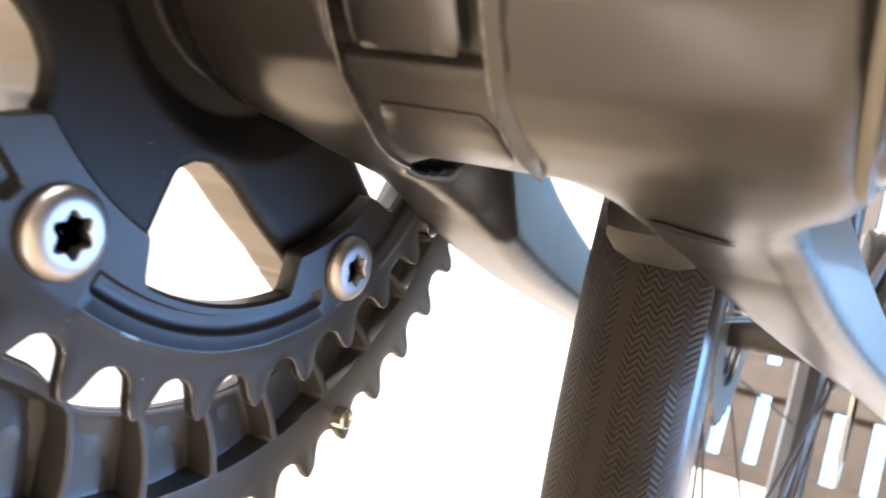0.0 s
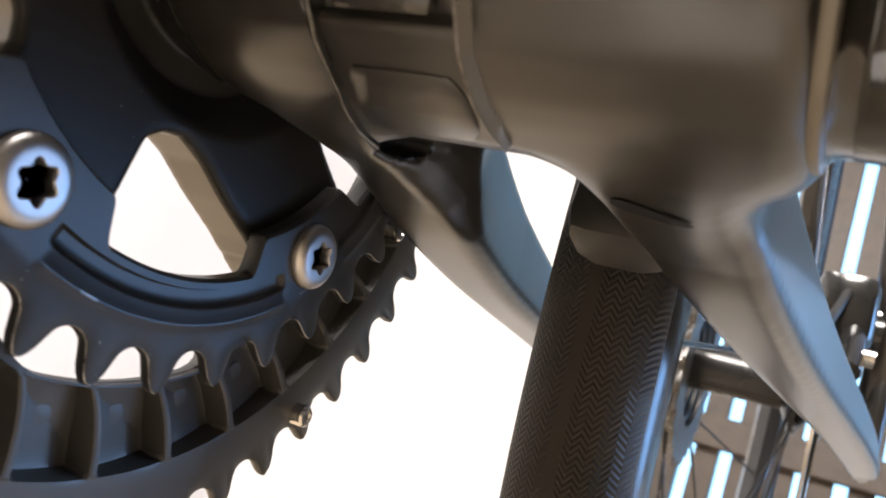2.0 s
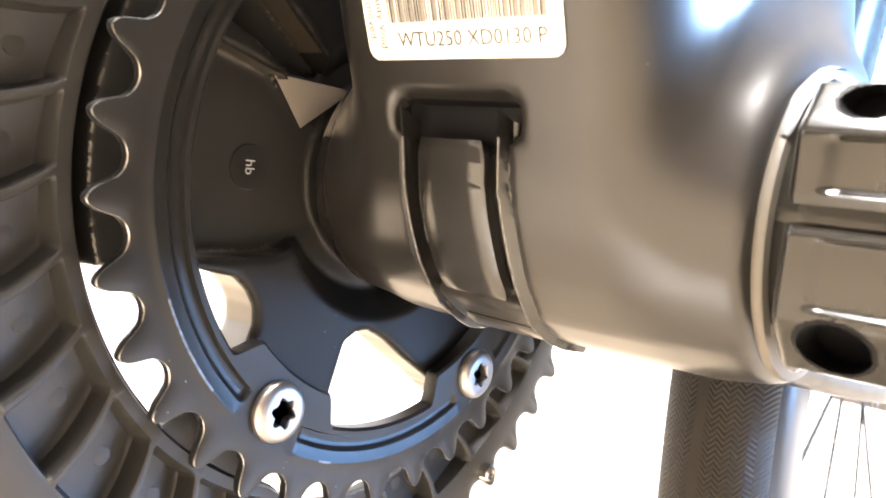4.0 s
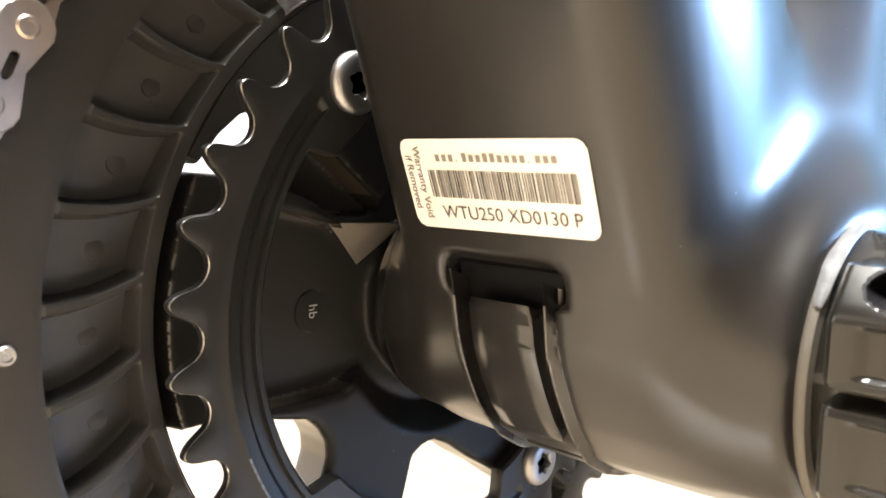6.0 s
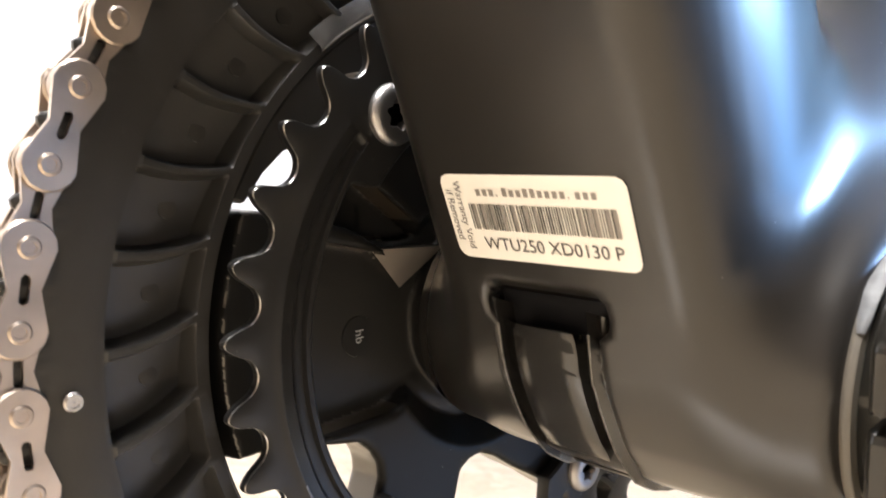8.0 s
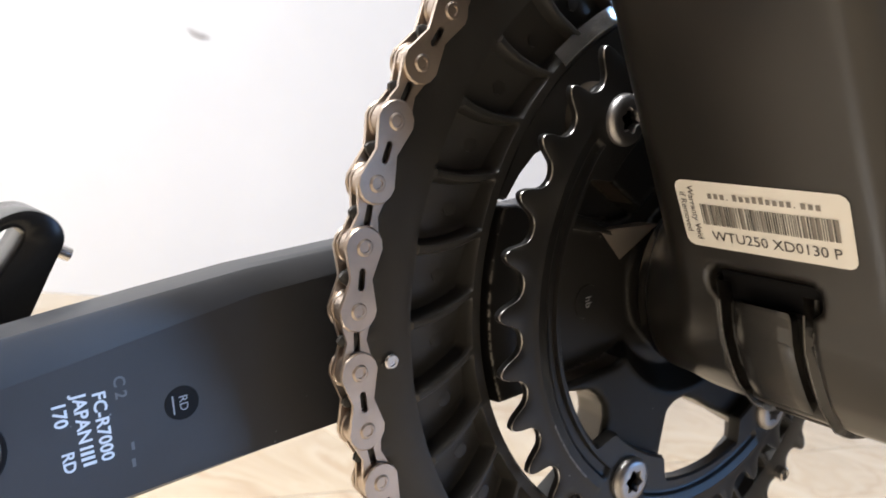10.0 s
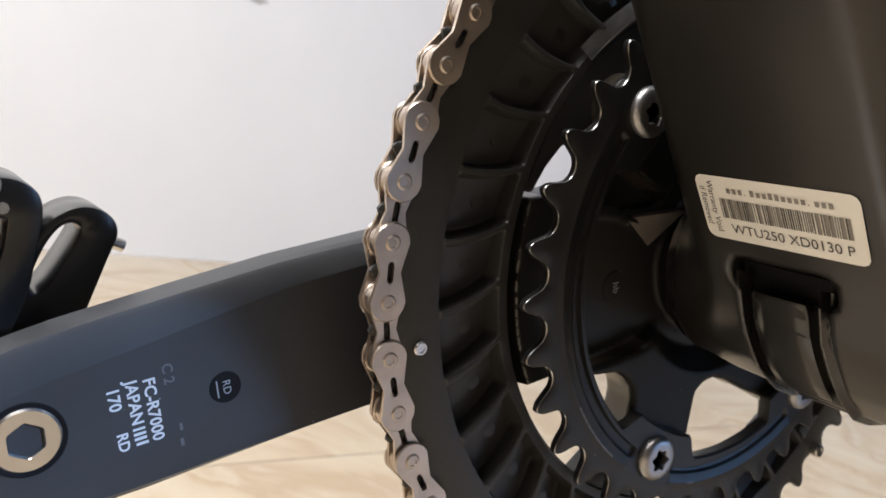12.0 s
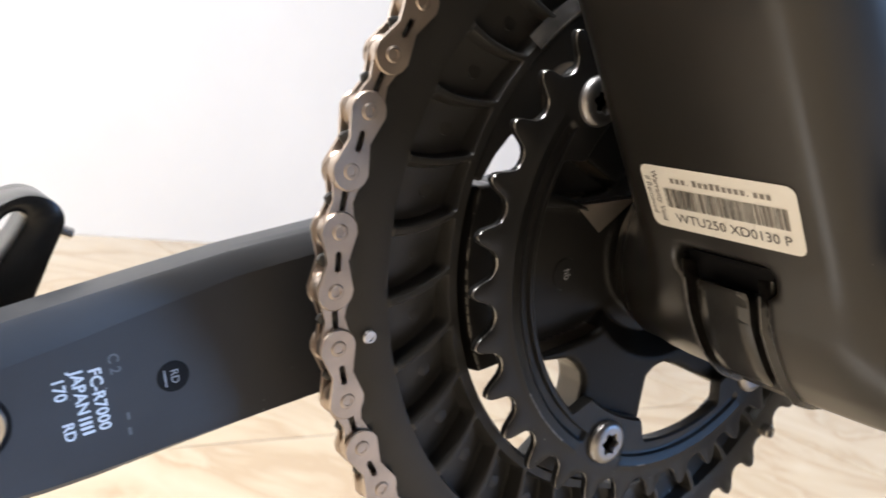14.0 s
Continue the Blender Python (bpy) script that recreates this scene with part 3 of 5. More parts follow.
def tooth_radius(deg, phase, count, pitch_r, roller, tip):
    """Outline of a sprocket; a seat lies midway between two tips."""
    step = 360 / count
    s = pitch_r * radians(((deg - phase) / step % 1 - 0.5) * step)
    half = pitch_r * radians(step / 2)
    a = abs(s)
    if a < roller * 0.93:
        return pitch_r - math.sqrt(roller * roller - a * a)
    t = (a - roller * 0.93) / (half - roller * 0.93)
    r0 = pitch_r - roller * math.sqrt(1 - 0.93 ** 2)
    return r0 + (tip - r0) * math.sin(t * math.pi / 2) ** 0.8


def small_chainring():
    n = 34 * 20
    verts, m = [], 0
    for i in range(n):
        deg = SMALL_PHASE + 360 * i / n
        a = radians(deg)
        tab = max(1 - smoothstep(13, 17.5, abs(adiff(deg, b))) for b in BOLTS)
        r_in = 0.0534 - 0.0062 * tab
        rt = tooth_radius(deg, SMALL_PHASE, 34, 0.0690, 0.0040, 0.0716)
        # long shallow slot between the bolts
        g = min(abs(adiff(deg, b)) for b in BOLTS)
        slot = smoothstep(8.0, 9.5, g)
        f, back = -0.0360, -0.0394
        d = 0.0010 * slot
        tip = f - 0.0024
        st = [(r_in, back), (r_in, f - 0.0006), (r_in + 0.0006, f), (0.0550, f), (0.0553, f - d), (0.0562, f - d), (0.0573, f - d), (0.0577, f - 0.7 * d), (0.0580, f - 0.2 * d),
              (0.0584, f), (0.0601, f), (0.0604, f + 0.00022 * slot), (0.0609, f + 0.00022 * slot), (0.0614, f), (0.0625, f - 0.0001), (0.0640, f - 0.0003),
              (max(rt - 0.0006, 0.0645), f - 0.0004), (rt - 0.00018, f - 0.0005), (rt, f - 0.00075), (rt, tip + 0.0003), (rt - 0.0003, tip), (max(rt - 0.0008, 0.0642), tip), (0.0632, back)]
        m = len(st)
        verts += [polar(r, a, x) for r, x in st]
    bm = mesh_from(verts, grid_faces(n, m, True, True))
    ob = part("small_chainring", bm, [M_RING, M_WORN, M_SCUFF], bicycle, "matte black 34-tooth inner chainring with worn tooth edges")
    # bare worn metal on the rim of the teeth
    for p in ob.data.polygons:
        a = math.atan2(p.center.z, p.center.y)
        rubbed = math.sin(3.1 * a + 2) + math.sin(7.7 * a + 1) + 0.4 * math.sin(31 * a) > 1.0
        if p.index % m == 17:
            p.material_index = 1
        elif p.index % m == 11 and rubbed:
            p.material_index = 2
    return ob


small_ring = small_chainring()


def chainring_bolt(deg):
    bm = bmesh.new()
    c = (0.055 * math.cos(radians(deg)), 0.055 * math.sin(radians(deg)))
    prof = [(0.0060, -0.0362), (0.0060, -0.0353), (0.0058, -0.0347), (0.0053, -0.0342), (0.0047, -0.0339), (0.0040, -0.0338), (0.0034, -0.0338)]
    n = 36
    verts = []
    star = lambda a: 0.0026 + 0.00045 * math.cos(6 * a)
    for i in range(n):
        a = 2 * math.pi * i / n
        for r, x in prof + [(star(a) + 0.0002, -0.0338), (star(a), -0.0340), (star(a), -0.0362)]:
            verts.append((x, c[0] + r * math.cos(a), c[1] + r * math.sin(a)))
    m = len(prof) + 3
    add_mesh(bm, verts, grid_faces(n, m))
    ob = part("chainring_bolt", bm, M_BOLT, small_ring, "silver star-socket chainring bolt")
    # black disc at the socket's floor stands for the shade in it
    bm = bmesh.new()
    lathe(bm, [(0.0001, -0.0360), (0.0034, -0.0360)], 18, c)
    part("socket_shade", bm, M_DARK, small_ring, "black disc for the shade in a bolt's socket")
    return ob


for b in BOLTS:
    chainring_bolt(b)


def rim_step(deg):
    """The ring's opening is wider between its two lower bolts."""
    return 0.0040 * smoothstep(266, 276, deg % 360) * (1 - smoothstep(302, 309, deg % 360))


def large_chainring():
    bm = bmesh.new()
    # toothed band
    n = 50 * 14
    f, back = -0.0461, -0.0487
    verts, m = [], 0
    for i in range(n):
        deg = BIG_PHASE + 3.6 + 360 * i / n
        rt = tooth_radius(deg, BIG_PHASE + 3.6, 50, 0.1013, 0.0040, 0.1043)
        st = [(0.0881, back), (0.0881, f - 0.0003), (0.0884, f), (0.0938, f), (0.0952, f - 0.0004), (rt - 0.0010, f - 0.0006), (rt, f - 0.0012), (rt, back + 0.0005), (rt - 0.0008, back)]
        m = len(st)
        verts += [polar(r, radians(deg), x) for r, x in st]
    add_mesh(bm, verts, grid_faces(n, m, True, True))
    # pockets between slanting ribs
    pockets = 34
    cols = [0.0, 0.035, 0.060, 0.085, 0.115, 0.15, 0.22, 0.34, 0.48, 0.62, 0.76, 0.85, 0.895, 0.925, 0.950, 0.972]
    rs = [0.0684, 0.0687, 0.0692, 0.0714, 0.0718, 0.0722, 0.0726, 0.0732, 0.0755, 0.0780, 0.0805, 0.0835, 0.0858, 0.0866, 0.0871, 0.0876, 0.0881, 0.0886]
    top, deep = -0.0456, -0.0510
    verts = []
    for i in range(pockets * len(cols)):
        base, ph = (i // len(cols)) * 360 / pockets, cols[i % len(cols)]
        for r in rs:
            u = min(max((r - 0.0720) / (0.0880 - 0.0720), 0), 1)
            skew = 3.7 * u ** 0.75 + 0.7 * math.sin(math.pi * u)
            deg = 188.7 + base + ph * 360 / pockets + skew
            dist = min(ph, 1 - ph) * (360 / pockets) * radians(1) * 0.079
            wall = 1 - smoothstep(0.0006, 0.0017, dist)
            rim = max(1 - smoothstep(0.0714, 0.0727, r), smoothstep(0.0864, 0.0879, r))
            fl = deep + 0.0026 * (1 - ph)
            k = 1 - (1 - wall) * (1 - rim)
            x = fl + (top - fl) * k
            if r > 0.0874:
                x = min(x, top - 0.0004)
            if r < 0.0688:
                x = top - 0.0010
            verts.append(polar(r + rim_step(deg) * max(0.0735 - r, 0) / 0.0051, radians(deg), x))
    add_mesh(bm, verts, grid_faces(pockets * len(cols), len(rs)))
    n = 180
    verts = []
    for i in range(n):
        a = 2 * math.pi * i / n
        ri = 0.0684 + rim_step(math.degrees(a))
        verts += [polar(ri, a, top - 0.0012), polar(ri, a, -0.0520 + 0.9 * rim_step(math.degrees(a))), polar(0.0893, a, -0.0520), polar(0.0893, a, back)]
    add_mesh(bm, verts, grid_faces(n, 4))
    return part("large_chainring", bm, M_RIB, bicycle, "black 50-tooth outer chainring with ribbed pockets")


big_ring = large_chainring()
# round casting mark on the floor of each pocket
disc = None
for k in range(34):
    at = Matrix.Translation((0, 0, ZB)) @ Matrix.Rotation(radians(k * 360 / 34), 4, "X")
    if disc is None:
        bm = bmesh.new()
        lathe(bm, [(0.0018, -0.0505), (0.0017, -0.0494), (0.0001, -0.0493)], 16, (0.0785 * math.cos(radians(196.2)), 0.0785 * math.sin(radians(196.2))))
        disc = part("casting_mark", bm, M_RIB, big_ring, at=at).data
    else:
        part_mesh("casting_mark", disc, M_RIB, big_ring, at=at)
for b in BOLTS:
    # broad arm that carries the ring on a bolt, swept to one side on the first
    sweep = [(0.0690, b + 16), (0.0690, b + 28), (0.0668, b + 28), (0.0655, b + 22.5), (0.0637, b + 17.4), (0.0606, b + 13.4)] if b == BOLTS[0] else [(0.0675, b + 11), (0.0640, b + 10)]
    k0 = -35 if b == BOLTS[0] else -6 if b == BOLTS[2] else -11
    out = [(0.0690, b + k) for k in range(k0, 12, 4)] + sweep + [(0.0585, b + k) for k in range(8, k0 + 2, -4)]
    bm = prism(bmesh.new(), [(r * math.cos(radians(d)), r * math.sin(radians(d))) for r, d in out], -0.0460, -0.0520, 0.0006)
    part("ring_arm", bm, M_RIB, big_ring)


# stretch of the inner rim made bright for the light it reflects
verts = []
for k in range(33):
    a = radians(111 + k)
    verts += [polar(0.0682, a, -0.0490), polar(0.0684, a, -0.0472), polar(0.0704, a, -0.0449), polar(0.0709, a, -0.0448), polar(0.0742, a, -0.0460)]
part("sheen_rim", mesh_from(verts, grid_faces(33, 5, False)), M_RIMSHEEN, big_ring, "stretch of the rim made bright for its sheen")


def ring_pin(deg, r, size, x0, x1):
    bm = bmesh.new()
    c = (r * math.cos(radians(deg)), r * math.sin(radians(deg)))
    lathe(bm, [(size, x0), (size, x1 - 0.0004), (size * 0.8, x1), (size * 0.55, x1), (size * 0.5, x1 - 0.0003), (0.0001, x1 - 0.0003)], 20, c)
    part("shift_pin", bm, M_STEEL, big_ring, "small steel shift pin")


ring_pin(196.4, 0.0930, 0.0017, -0.0465, -0.0450)
ring_pin(321.1, 0.0951, 0.0023, -0.0465, -0.0432)
ring_pin(352.1, 0.0829, 0.0030, -0.0490, -0.0440)
ring_pin(100.0, 0.0930, 0.0023, -0.0465, -0.0436)


# ---------------------------------------------------------------- right crank: spider and arm
def polygon_distance(y, z, pts):
    """Signed distance to a closed polygon of (y, z) points, negative inside."""
    best, sign = np.full(y.shape, 1e9), np.ones(y.shape)
    for (ay, az), (by, bz) in zip(pts, pts[1:] + pts[:1]):
        ey, ez = by - ay, bz - az
        wy, wz = y - ay, z - az
        t = np.clip((wy * ey + wz * ez) / (ey * ey + ez * ez), 0, 1)
        best = np.minimum(best, np.hypot(wy - t * ey, wz - t * ez))
        up, down = (z >= az) & (z < bz), (z < az) & (z >= bz)
        side = ey * wz - ez * wy
        sign = np.where((up & (side > 0)) | (down & (side < 0)), -sign, sign)
    return best * sign


def ring_point(r, deg):
    return (r * math.cos(radians(deg)), r * math.sin(radians(deg)))


def along_crank(s, w):
    return (math.cos(CRANK) * s - abs(math.sin(CRANK)) * w, math.sin(CRANK) * s + abs(math.cos(CRANK)) * w)


# openings between the spider's arms
OPENINGS = [
    [(0.0016, -0.0372), (0.0036, -0.0352), (0.0066, -0.0341), (0.0122, -0.0350), (0.0200, -0.0376), (0.0300, -0.0402), (0.0350, -0.0420), (0.0430, -0.0445), (0.0400, -0.0520), (0.0150, -0.0600), (0.0018, -0.0600), (0.0016, -0.0450)],
    [(-0.0450, -0.0330), (-0.0355, -0.0326), (-0.0322, -0.0322), (-0.0290, -0.0336), (-0.0266, -0.0358), (-0.0256, -0.0384), (-0.0258, -0.0430), (-0.0270, -0.0530), (-0.0420, -0.0460)],
    [(0.0338, -0.0118), (0.0400, -0.0145), (0.0475, -0.0172), (0.0600, -0.0195), (0.0610, -0.0060), (0.0460, -0.0020), (0.0350, -0.0060)],
    [ring_point(0.0380, 10), ring_point(0.0600, 6), ring_point(0.0600, 30), ring_point(0.0600, 52), ring_point(0.0380, 46)],
    [ring_point(0.0380, 96), ring_point(0.0600, 90), ring_point(0.0600, 110), ring_point(0.0600, 125), ring_point(0.0380, 120)],
]
# sunk field above the arm's root
RECESS = [ring_point(0.0230, 148), ring_point(0.0400, 153), ring_point(0.0520, 154), ring_point(0.0525, 168), (-0.0430, 0.0100), (-0.0352, 0.0080), (-0.0240, 0.0020), (-0.0190, 0.0070)]
ROOT_POCKET = [along_crank(s, w) for s, w in ((0.0145, -0.0110), (0.0304, -0.0165), (0.0800, -0.0172), (0.0800, 0.0300), (0.0311, 0.0168), (0.0190, 0.0060), (0.0185, -0.0060))]

ROOT = [along_crank(s, w) for s, w in ((0.0, -0.0085), (0.0145, -0.0130), (0.0304, -0.0175), (0.0900, -0.0180), (0.0900, 0.0220), (0.0760, 0.0270), (0.0560, 0.0262), (0.0360, 0.0190), (0.0, 0.0150))]


def spider_distance(P):
    y, z, x = P[..., 1], P[..., 2], P[..., 0]
    r = np.hypot(y, z)
    flat = r - 0.0540
    for b in BOLTS:
        flat = np.minimum(flat, np.hypot(y - 0.055 * math.cos(radians(b)), z - 0.055 * math.sin(radians(b))) - 0.0085)
    for hole in OPENINGS:
        flat = smax(flat, -(polygon_distance(y, z, hole) - 0.0014), 0.0006)
    flat = smax(flat, -polygon_distance(y, z, ROOT_POCKET), 0.0006)
    root = smin(polygon_distance(y, z, ROOT) - 0.001, r - 0.024, 0.006)
    face = -0.0402 - 0.0060 * np.clip((0.0310 - r) / 0.006, 0, 1)
    sunk = np.maximum(polygon_distance(y, z, RECESS), -0.0488 - x)
    arms = smax(smax(flat, x - face, 0.0012), -0.0508 - x, 0.0016)
    crank = smax(np.maximum(root, -0.0620 - x), x + 0.0466 + 0.0075 * np.clip((r - 0.0655) / 0.0030, 0, 1), 0.0012)
    hub = np.maximum(np.maximum(r - 0.0195, x + 0.0408), -0.058 - x)
    return smin(smin(smax(arms, -sunk, 0.0006), crank, 0.0010), hub, 0.0015)


def crank_spider():
    v, f = surface_nets(spider_distance, (-0.0640, -0.0985, -0.068), (-0.0385, 0.0680, 0.068), 0.00075)
    me = bpy.data.meshes.new("crank_spider")
    me.from_pydata(v.tolist(), [], f.tolist())
    sp = part_mesh("crank_spider", me, [M_SPIDER_SHADED, M_EDGE_SHEEN, M_SPIDER_LIT], bicycle, "dark four-arm crank spider, arms toned as shaded, root as lit, edges with warm sheen")
    # by facing and depth: warm sheen on edges, lit tone on the root
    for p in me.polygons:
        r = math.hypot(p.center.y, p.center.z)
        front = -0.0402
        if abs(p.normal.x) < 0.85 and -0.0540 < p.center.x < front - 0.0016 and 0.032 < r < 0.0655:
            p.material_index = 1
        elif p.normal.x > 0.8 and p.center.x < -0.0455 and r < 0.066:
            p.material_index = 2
    # wedge between the arm's root and the hub, pale for the light it catches
    bm = bmesh.new()
    a, b, c, d = (bm.verts.new(p) for p in ((-0.0445, -0.0352, 0.0076), (-0.0464, -0.0236, 0.0012), (-0.0413, -0.0178, 0.0118), (-0.0560, -0.0200, 0.0110)))
    for t in ((a, b, c), (a, c, d), (b, d, c), (a, d, b)):
        bm.faces.new(t)
    part("hub_gusset", bm, M_GUSSET_LIT, sp, smooth=False)
    bm = bmesh.new()
    c0 = (0.0341 * math.cos(radians(197.4)), 0.0341 * math.sin(radians(197.4)))
    lathe(bm, [(0.0001, -0.0463), (0.0042, -0.0463), (0.0043, -0.0466)], 32, c0)
    part("round_mark", bm, M_RING, sp, "dark round mark")
    me = text_mesh("hb", 0.0030)
    for v in me.vertices:
        p = (v.co.y, -v.co.x)
        u, n = Vector((math.cos(CRANK), math.sin(CRANK))), Vector((-math.sin(CRANK), math.cos(CRANK)))
        n = n if n.y > 0 else -n
        q = Vector(c0) + u * (-p[0]) + n * p[1]
        v.co = (-0.0461, q.x, q.y)
    part_mesh("lettering", me, M_WHITEINK, sp, smooth=False)


crank_spider()
CU = Vector((math.cos(CRANK), math.sin(CRANK)))
CN = Vector((-math.sin(CRANK), math.cos(CRANK)))
if CN.y < 0:
    CN = -CN


def crank_arm(name, x_in, x_out, sgn, direction, label):
    """A crank arm: rounded section swept from the axle to the pedal eye."""
    u = Vector((math.cos(direction), math.sin(direction)))
    v = Vector((-u.y, u.x))
    if v.y < 0:
        v = -v
    bm = bmesh.new()
    # along, upper edge, lower edge
    stations = [(0.030, 0.0225, 0.0215), (0.060, 0.0220, 0.0195), (0.090, 0.0216, 0.0176), (0.115, 0.0212, 0.0177), (0.135, 0.0199, 0.0182), (0.150, 0.0188, 0.0187), (0.160, 0.0180, 0.0186),
                (0.168, 0.0170, 0.0180), (0.175, 0.0156, 0.0165), (0.181, 0.0128, 0.0135), (0.1855, 0.0080, 0.0085), (0.187, 0.003, 0.003)]
    loops = []
    for s, up, lo in stations:
        d = x_out - x_in
        c = 0.0045 + 0.0032 * smoothstep(0.10, 0.165, s) if up > 0.01 else up * 0.4
        sec = [(0.0, -lo + c * 0.25), (0.0, -lo * 0.4), (0.0, up * 0.4), (0.0, up - c), (0.0, up - c * 0.98), (0.21, up - c * 0.12), (0.25, up - c * 0.02), (0.5, up), (0.92, up - 0.0003), (1.0, up - 0.0018),
               (1.0, 0), (1.0, -lo + c * 1.6), (0.8, -lo + c * 0.6), (0.5, -lo), (0.10, -lo + 0.0004)]
        loops.append([bm.verts.new((x_in + d * x, u.x * s + v.x * w, u.y * s + v.y * w)) for x, w in sec])
    k = len(loops[0])
    for a, b in zip(loops, loops[1:]):
        for i in range(k):
            bm.faces.new((a[i], a[(i + 1) % k], b[(i + 1) % k], b[i]))
    bm.faces.new(loops[0][::-1])
    bm.faces.new(loops[-1])
    return part(name, bm, M_CRANK, bicycle, label)


right_arm = crank_arm("crank_arm", -0.0605, -0.0745, -1, CRANK, "dark grey painted crank arm with white printed lettering")


def pedal_axle_end():
    c = CU * 0.1701
    bm = bmesh.new()
    n = 36
    prof = [(0.0063, -0.0625), (0.0063, -0.0602), (0.0059, -0.0598), (0.0045, -0.0598)]
    verts = []
    for i in range(n):
        a = 2 * math.pi * i / n
        hexr = 0.0030 / max(math.cos((a + 0.3) % (math.pi / 3) - math.pi / 6), 0.1)
        for r, x in prof + [(hexr + 0.0003, -0.0598), (hexr, -0.0602), (hexr, -0.0613), (hexr * 0.5, -0.0617), (0.0001, -0.0620)]:
            verts.append((x, c.x + r * math.cos(a), c.y + r * math.sin(a)))
    add_mesh(bm, verts, grid_faces(n, len(prof) + 5))
    part("pedal_axle_end", bm, M_STEEL, right_arm, "steel pedal axle end with hexagon socket")
    # ring blackened for the shade in the gap round the axle
    bm = bmesh.new()
    lathe(bm, [(0.0074, -0.0606), (0.0073, -0.0603), (0.0069, -0.06025), (0.0062, -0.0606)], 36, tuple(c))
    part("recess_shade_ring", bm, M_MARKSHADE, right_arm, "black ring for the shade in the recess round the axle end")


pedal_axle_end()


def arm_print(body, size, s, w, turn, material=None, font_scale=1.0):
    """Lettering on the inner face of the right crank arm, centred s along it and w across."""
    me = text_mesh(body, size, 0.022)
    c = CU * s + CN * w
    ex = Vector((0, -CU.x, -CU.y))      # towards the bottom bracket
    ey = Vector((0, CN.x, CN.y))
    q = Matrix.Rotation(turn, 2)
    for v in me.vertices:
        p = q @ Vector((v.co.x, v.co.y))
        v.co = Vector((-0.06035, c.x, c.y)) + ex * p.x + ey * p.y
    part_mesh("lettering", me, material or M_WHITEINK, right_arm, smooth=False)


TURN90 = radians(-90)
arm_print("FC-R7000", 0.0033, 0.1469, -0.0015, TURN90)
arm_print("JAPAN", 0.0033, 0.1503, 0.0010, TURN90)
arm_print("170", 0.0033, 0.1539, 0.0028, TURN90)
arm_print("RD", 0.0030, 0.1536, -0.0065, TURN90)


def arm_bars(rects, name, material, x=-0.06035):
    """Flat marks on the crank arm: s0, w0, s1, w1."""
    bm = bmesh.new()
    for s0, w0, s1, w1 in rects:
        q = [CU * s + CN * w for s, w in ((s0, w0), (s1, w0), (s1, w1), (s0, w1))]
        bm.faces.new([bm.verts.new((x, p.x, p.y)) for p in q])
    part(name, bm, material, right_arm, smooth=False)


arm_bars([(0.1490, -0.0044, 0.1514, -0.0049), (0.1490, -0.0054, 0.1514, -0.0060), (0.1490, -0.0064, 0.1514, -0.0070), (0.1488, -0.0075, 0.1512, -0.0081)], "print_mark", M_WHITEINK)
bm = bmesh.new()
lathe(bm, [(0.0001, -0.0604), (0.0034, -0.0604), (0.0035, -0.0606)], 32, tuple(CU * 0.1319 + CN * -0.0015))
part("round_mark", bm, M_MARKSHADE, right_arm, "dark round mark")
me = text_mesh("RD", 0.0024)
for v in me.vertices:
    q = CU * (0.1317 - v.co.y) + CN * (-0.0015 - v.co.x)
    v.co = (-0.06025, q.x, q.y)
part_mesh("lettering", me, M_DIMINK, right_arm, smooth=False)
arm_bars([(0.1335, 0.0004, 0.1338, -0.0034)], "print_mark", M_DIMINK, -0.06025)
# faint stamped characters, too worn to read
arm_print("C 2", 0.0030, 0.1430, 0.0050, TURN90, M_STAMP)
arm_bars([(0.1418, -0.0062, 0.1424, -0.0078), (0.1420, -0.0095, 0.1427, -0.0112)], "stamped_mark", M_STAMP)


# ---------------------------------------------------------------- bottom bracket
def bearing_cup():
    bm = bmesh.new()
    lathe(bm, [(0.0232, -0.0355), (0.0232, -0.0392), (0.0228, -0.0402), (0.0222, -0.0405), (0.0190, -0.0407), (0.0150, -0.0405), (0.0150, -0.0470)], 64)
    part("bearing_cup", bm, M_COVER, bicycle, "black bottom bracket bearing cover")


bearing_cup()


def drop_on(P, lifts):
    """Moves points towards the crank's axis until each lies at its height over the frame."""
    P, lifts = np.array(P, float), np.array(lifts, float)
    d = -P * (0, 1, 1)
    d /= np.linalg.norm(d, axis=1)[:, None]
    for _ in range(40):
        P = P + d * np.clip(outer_distance(P.copy()) - lifts, -0.01, 0.01)[:, None]
    return P


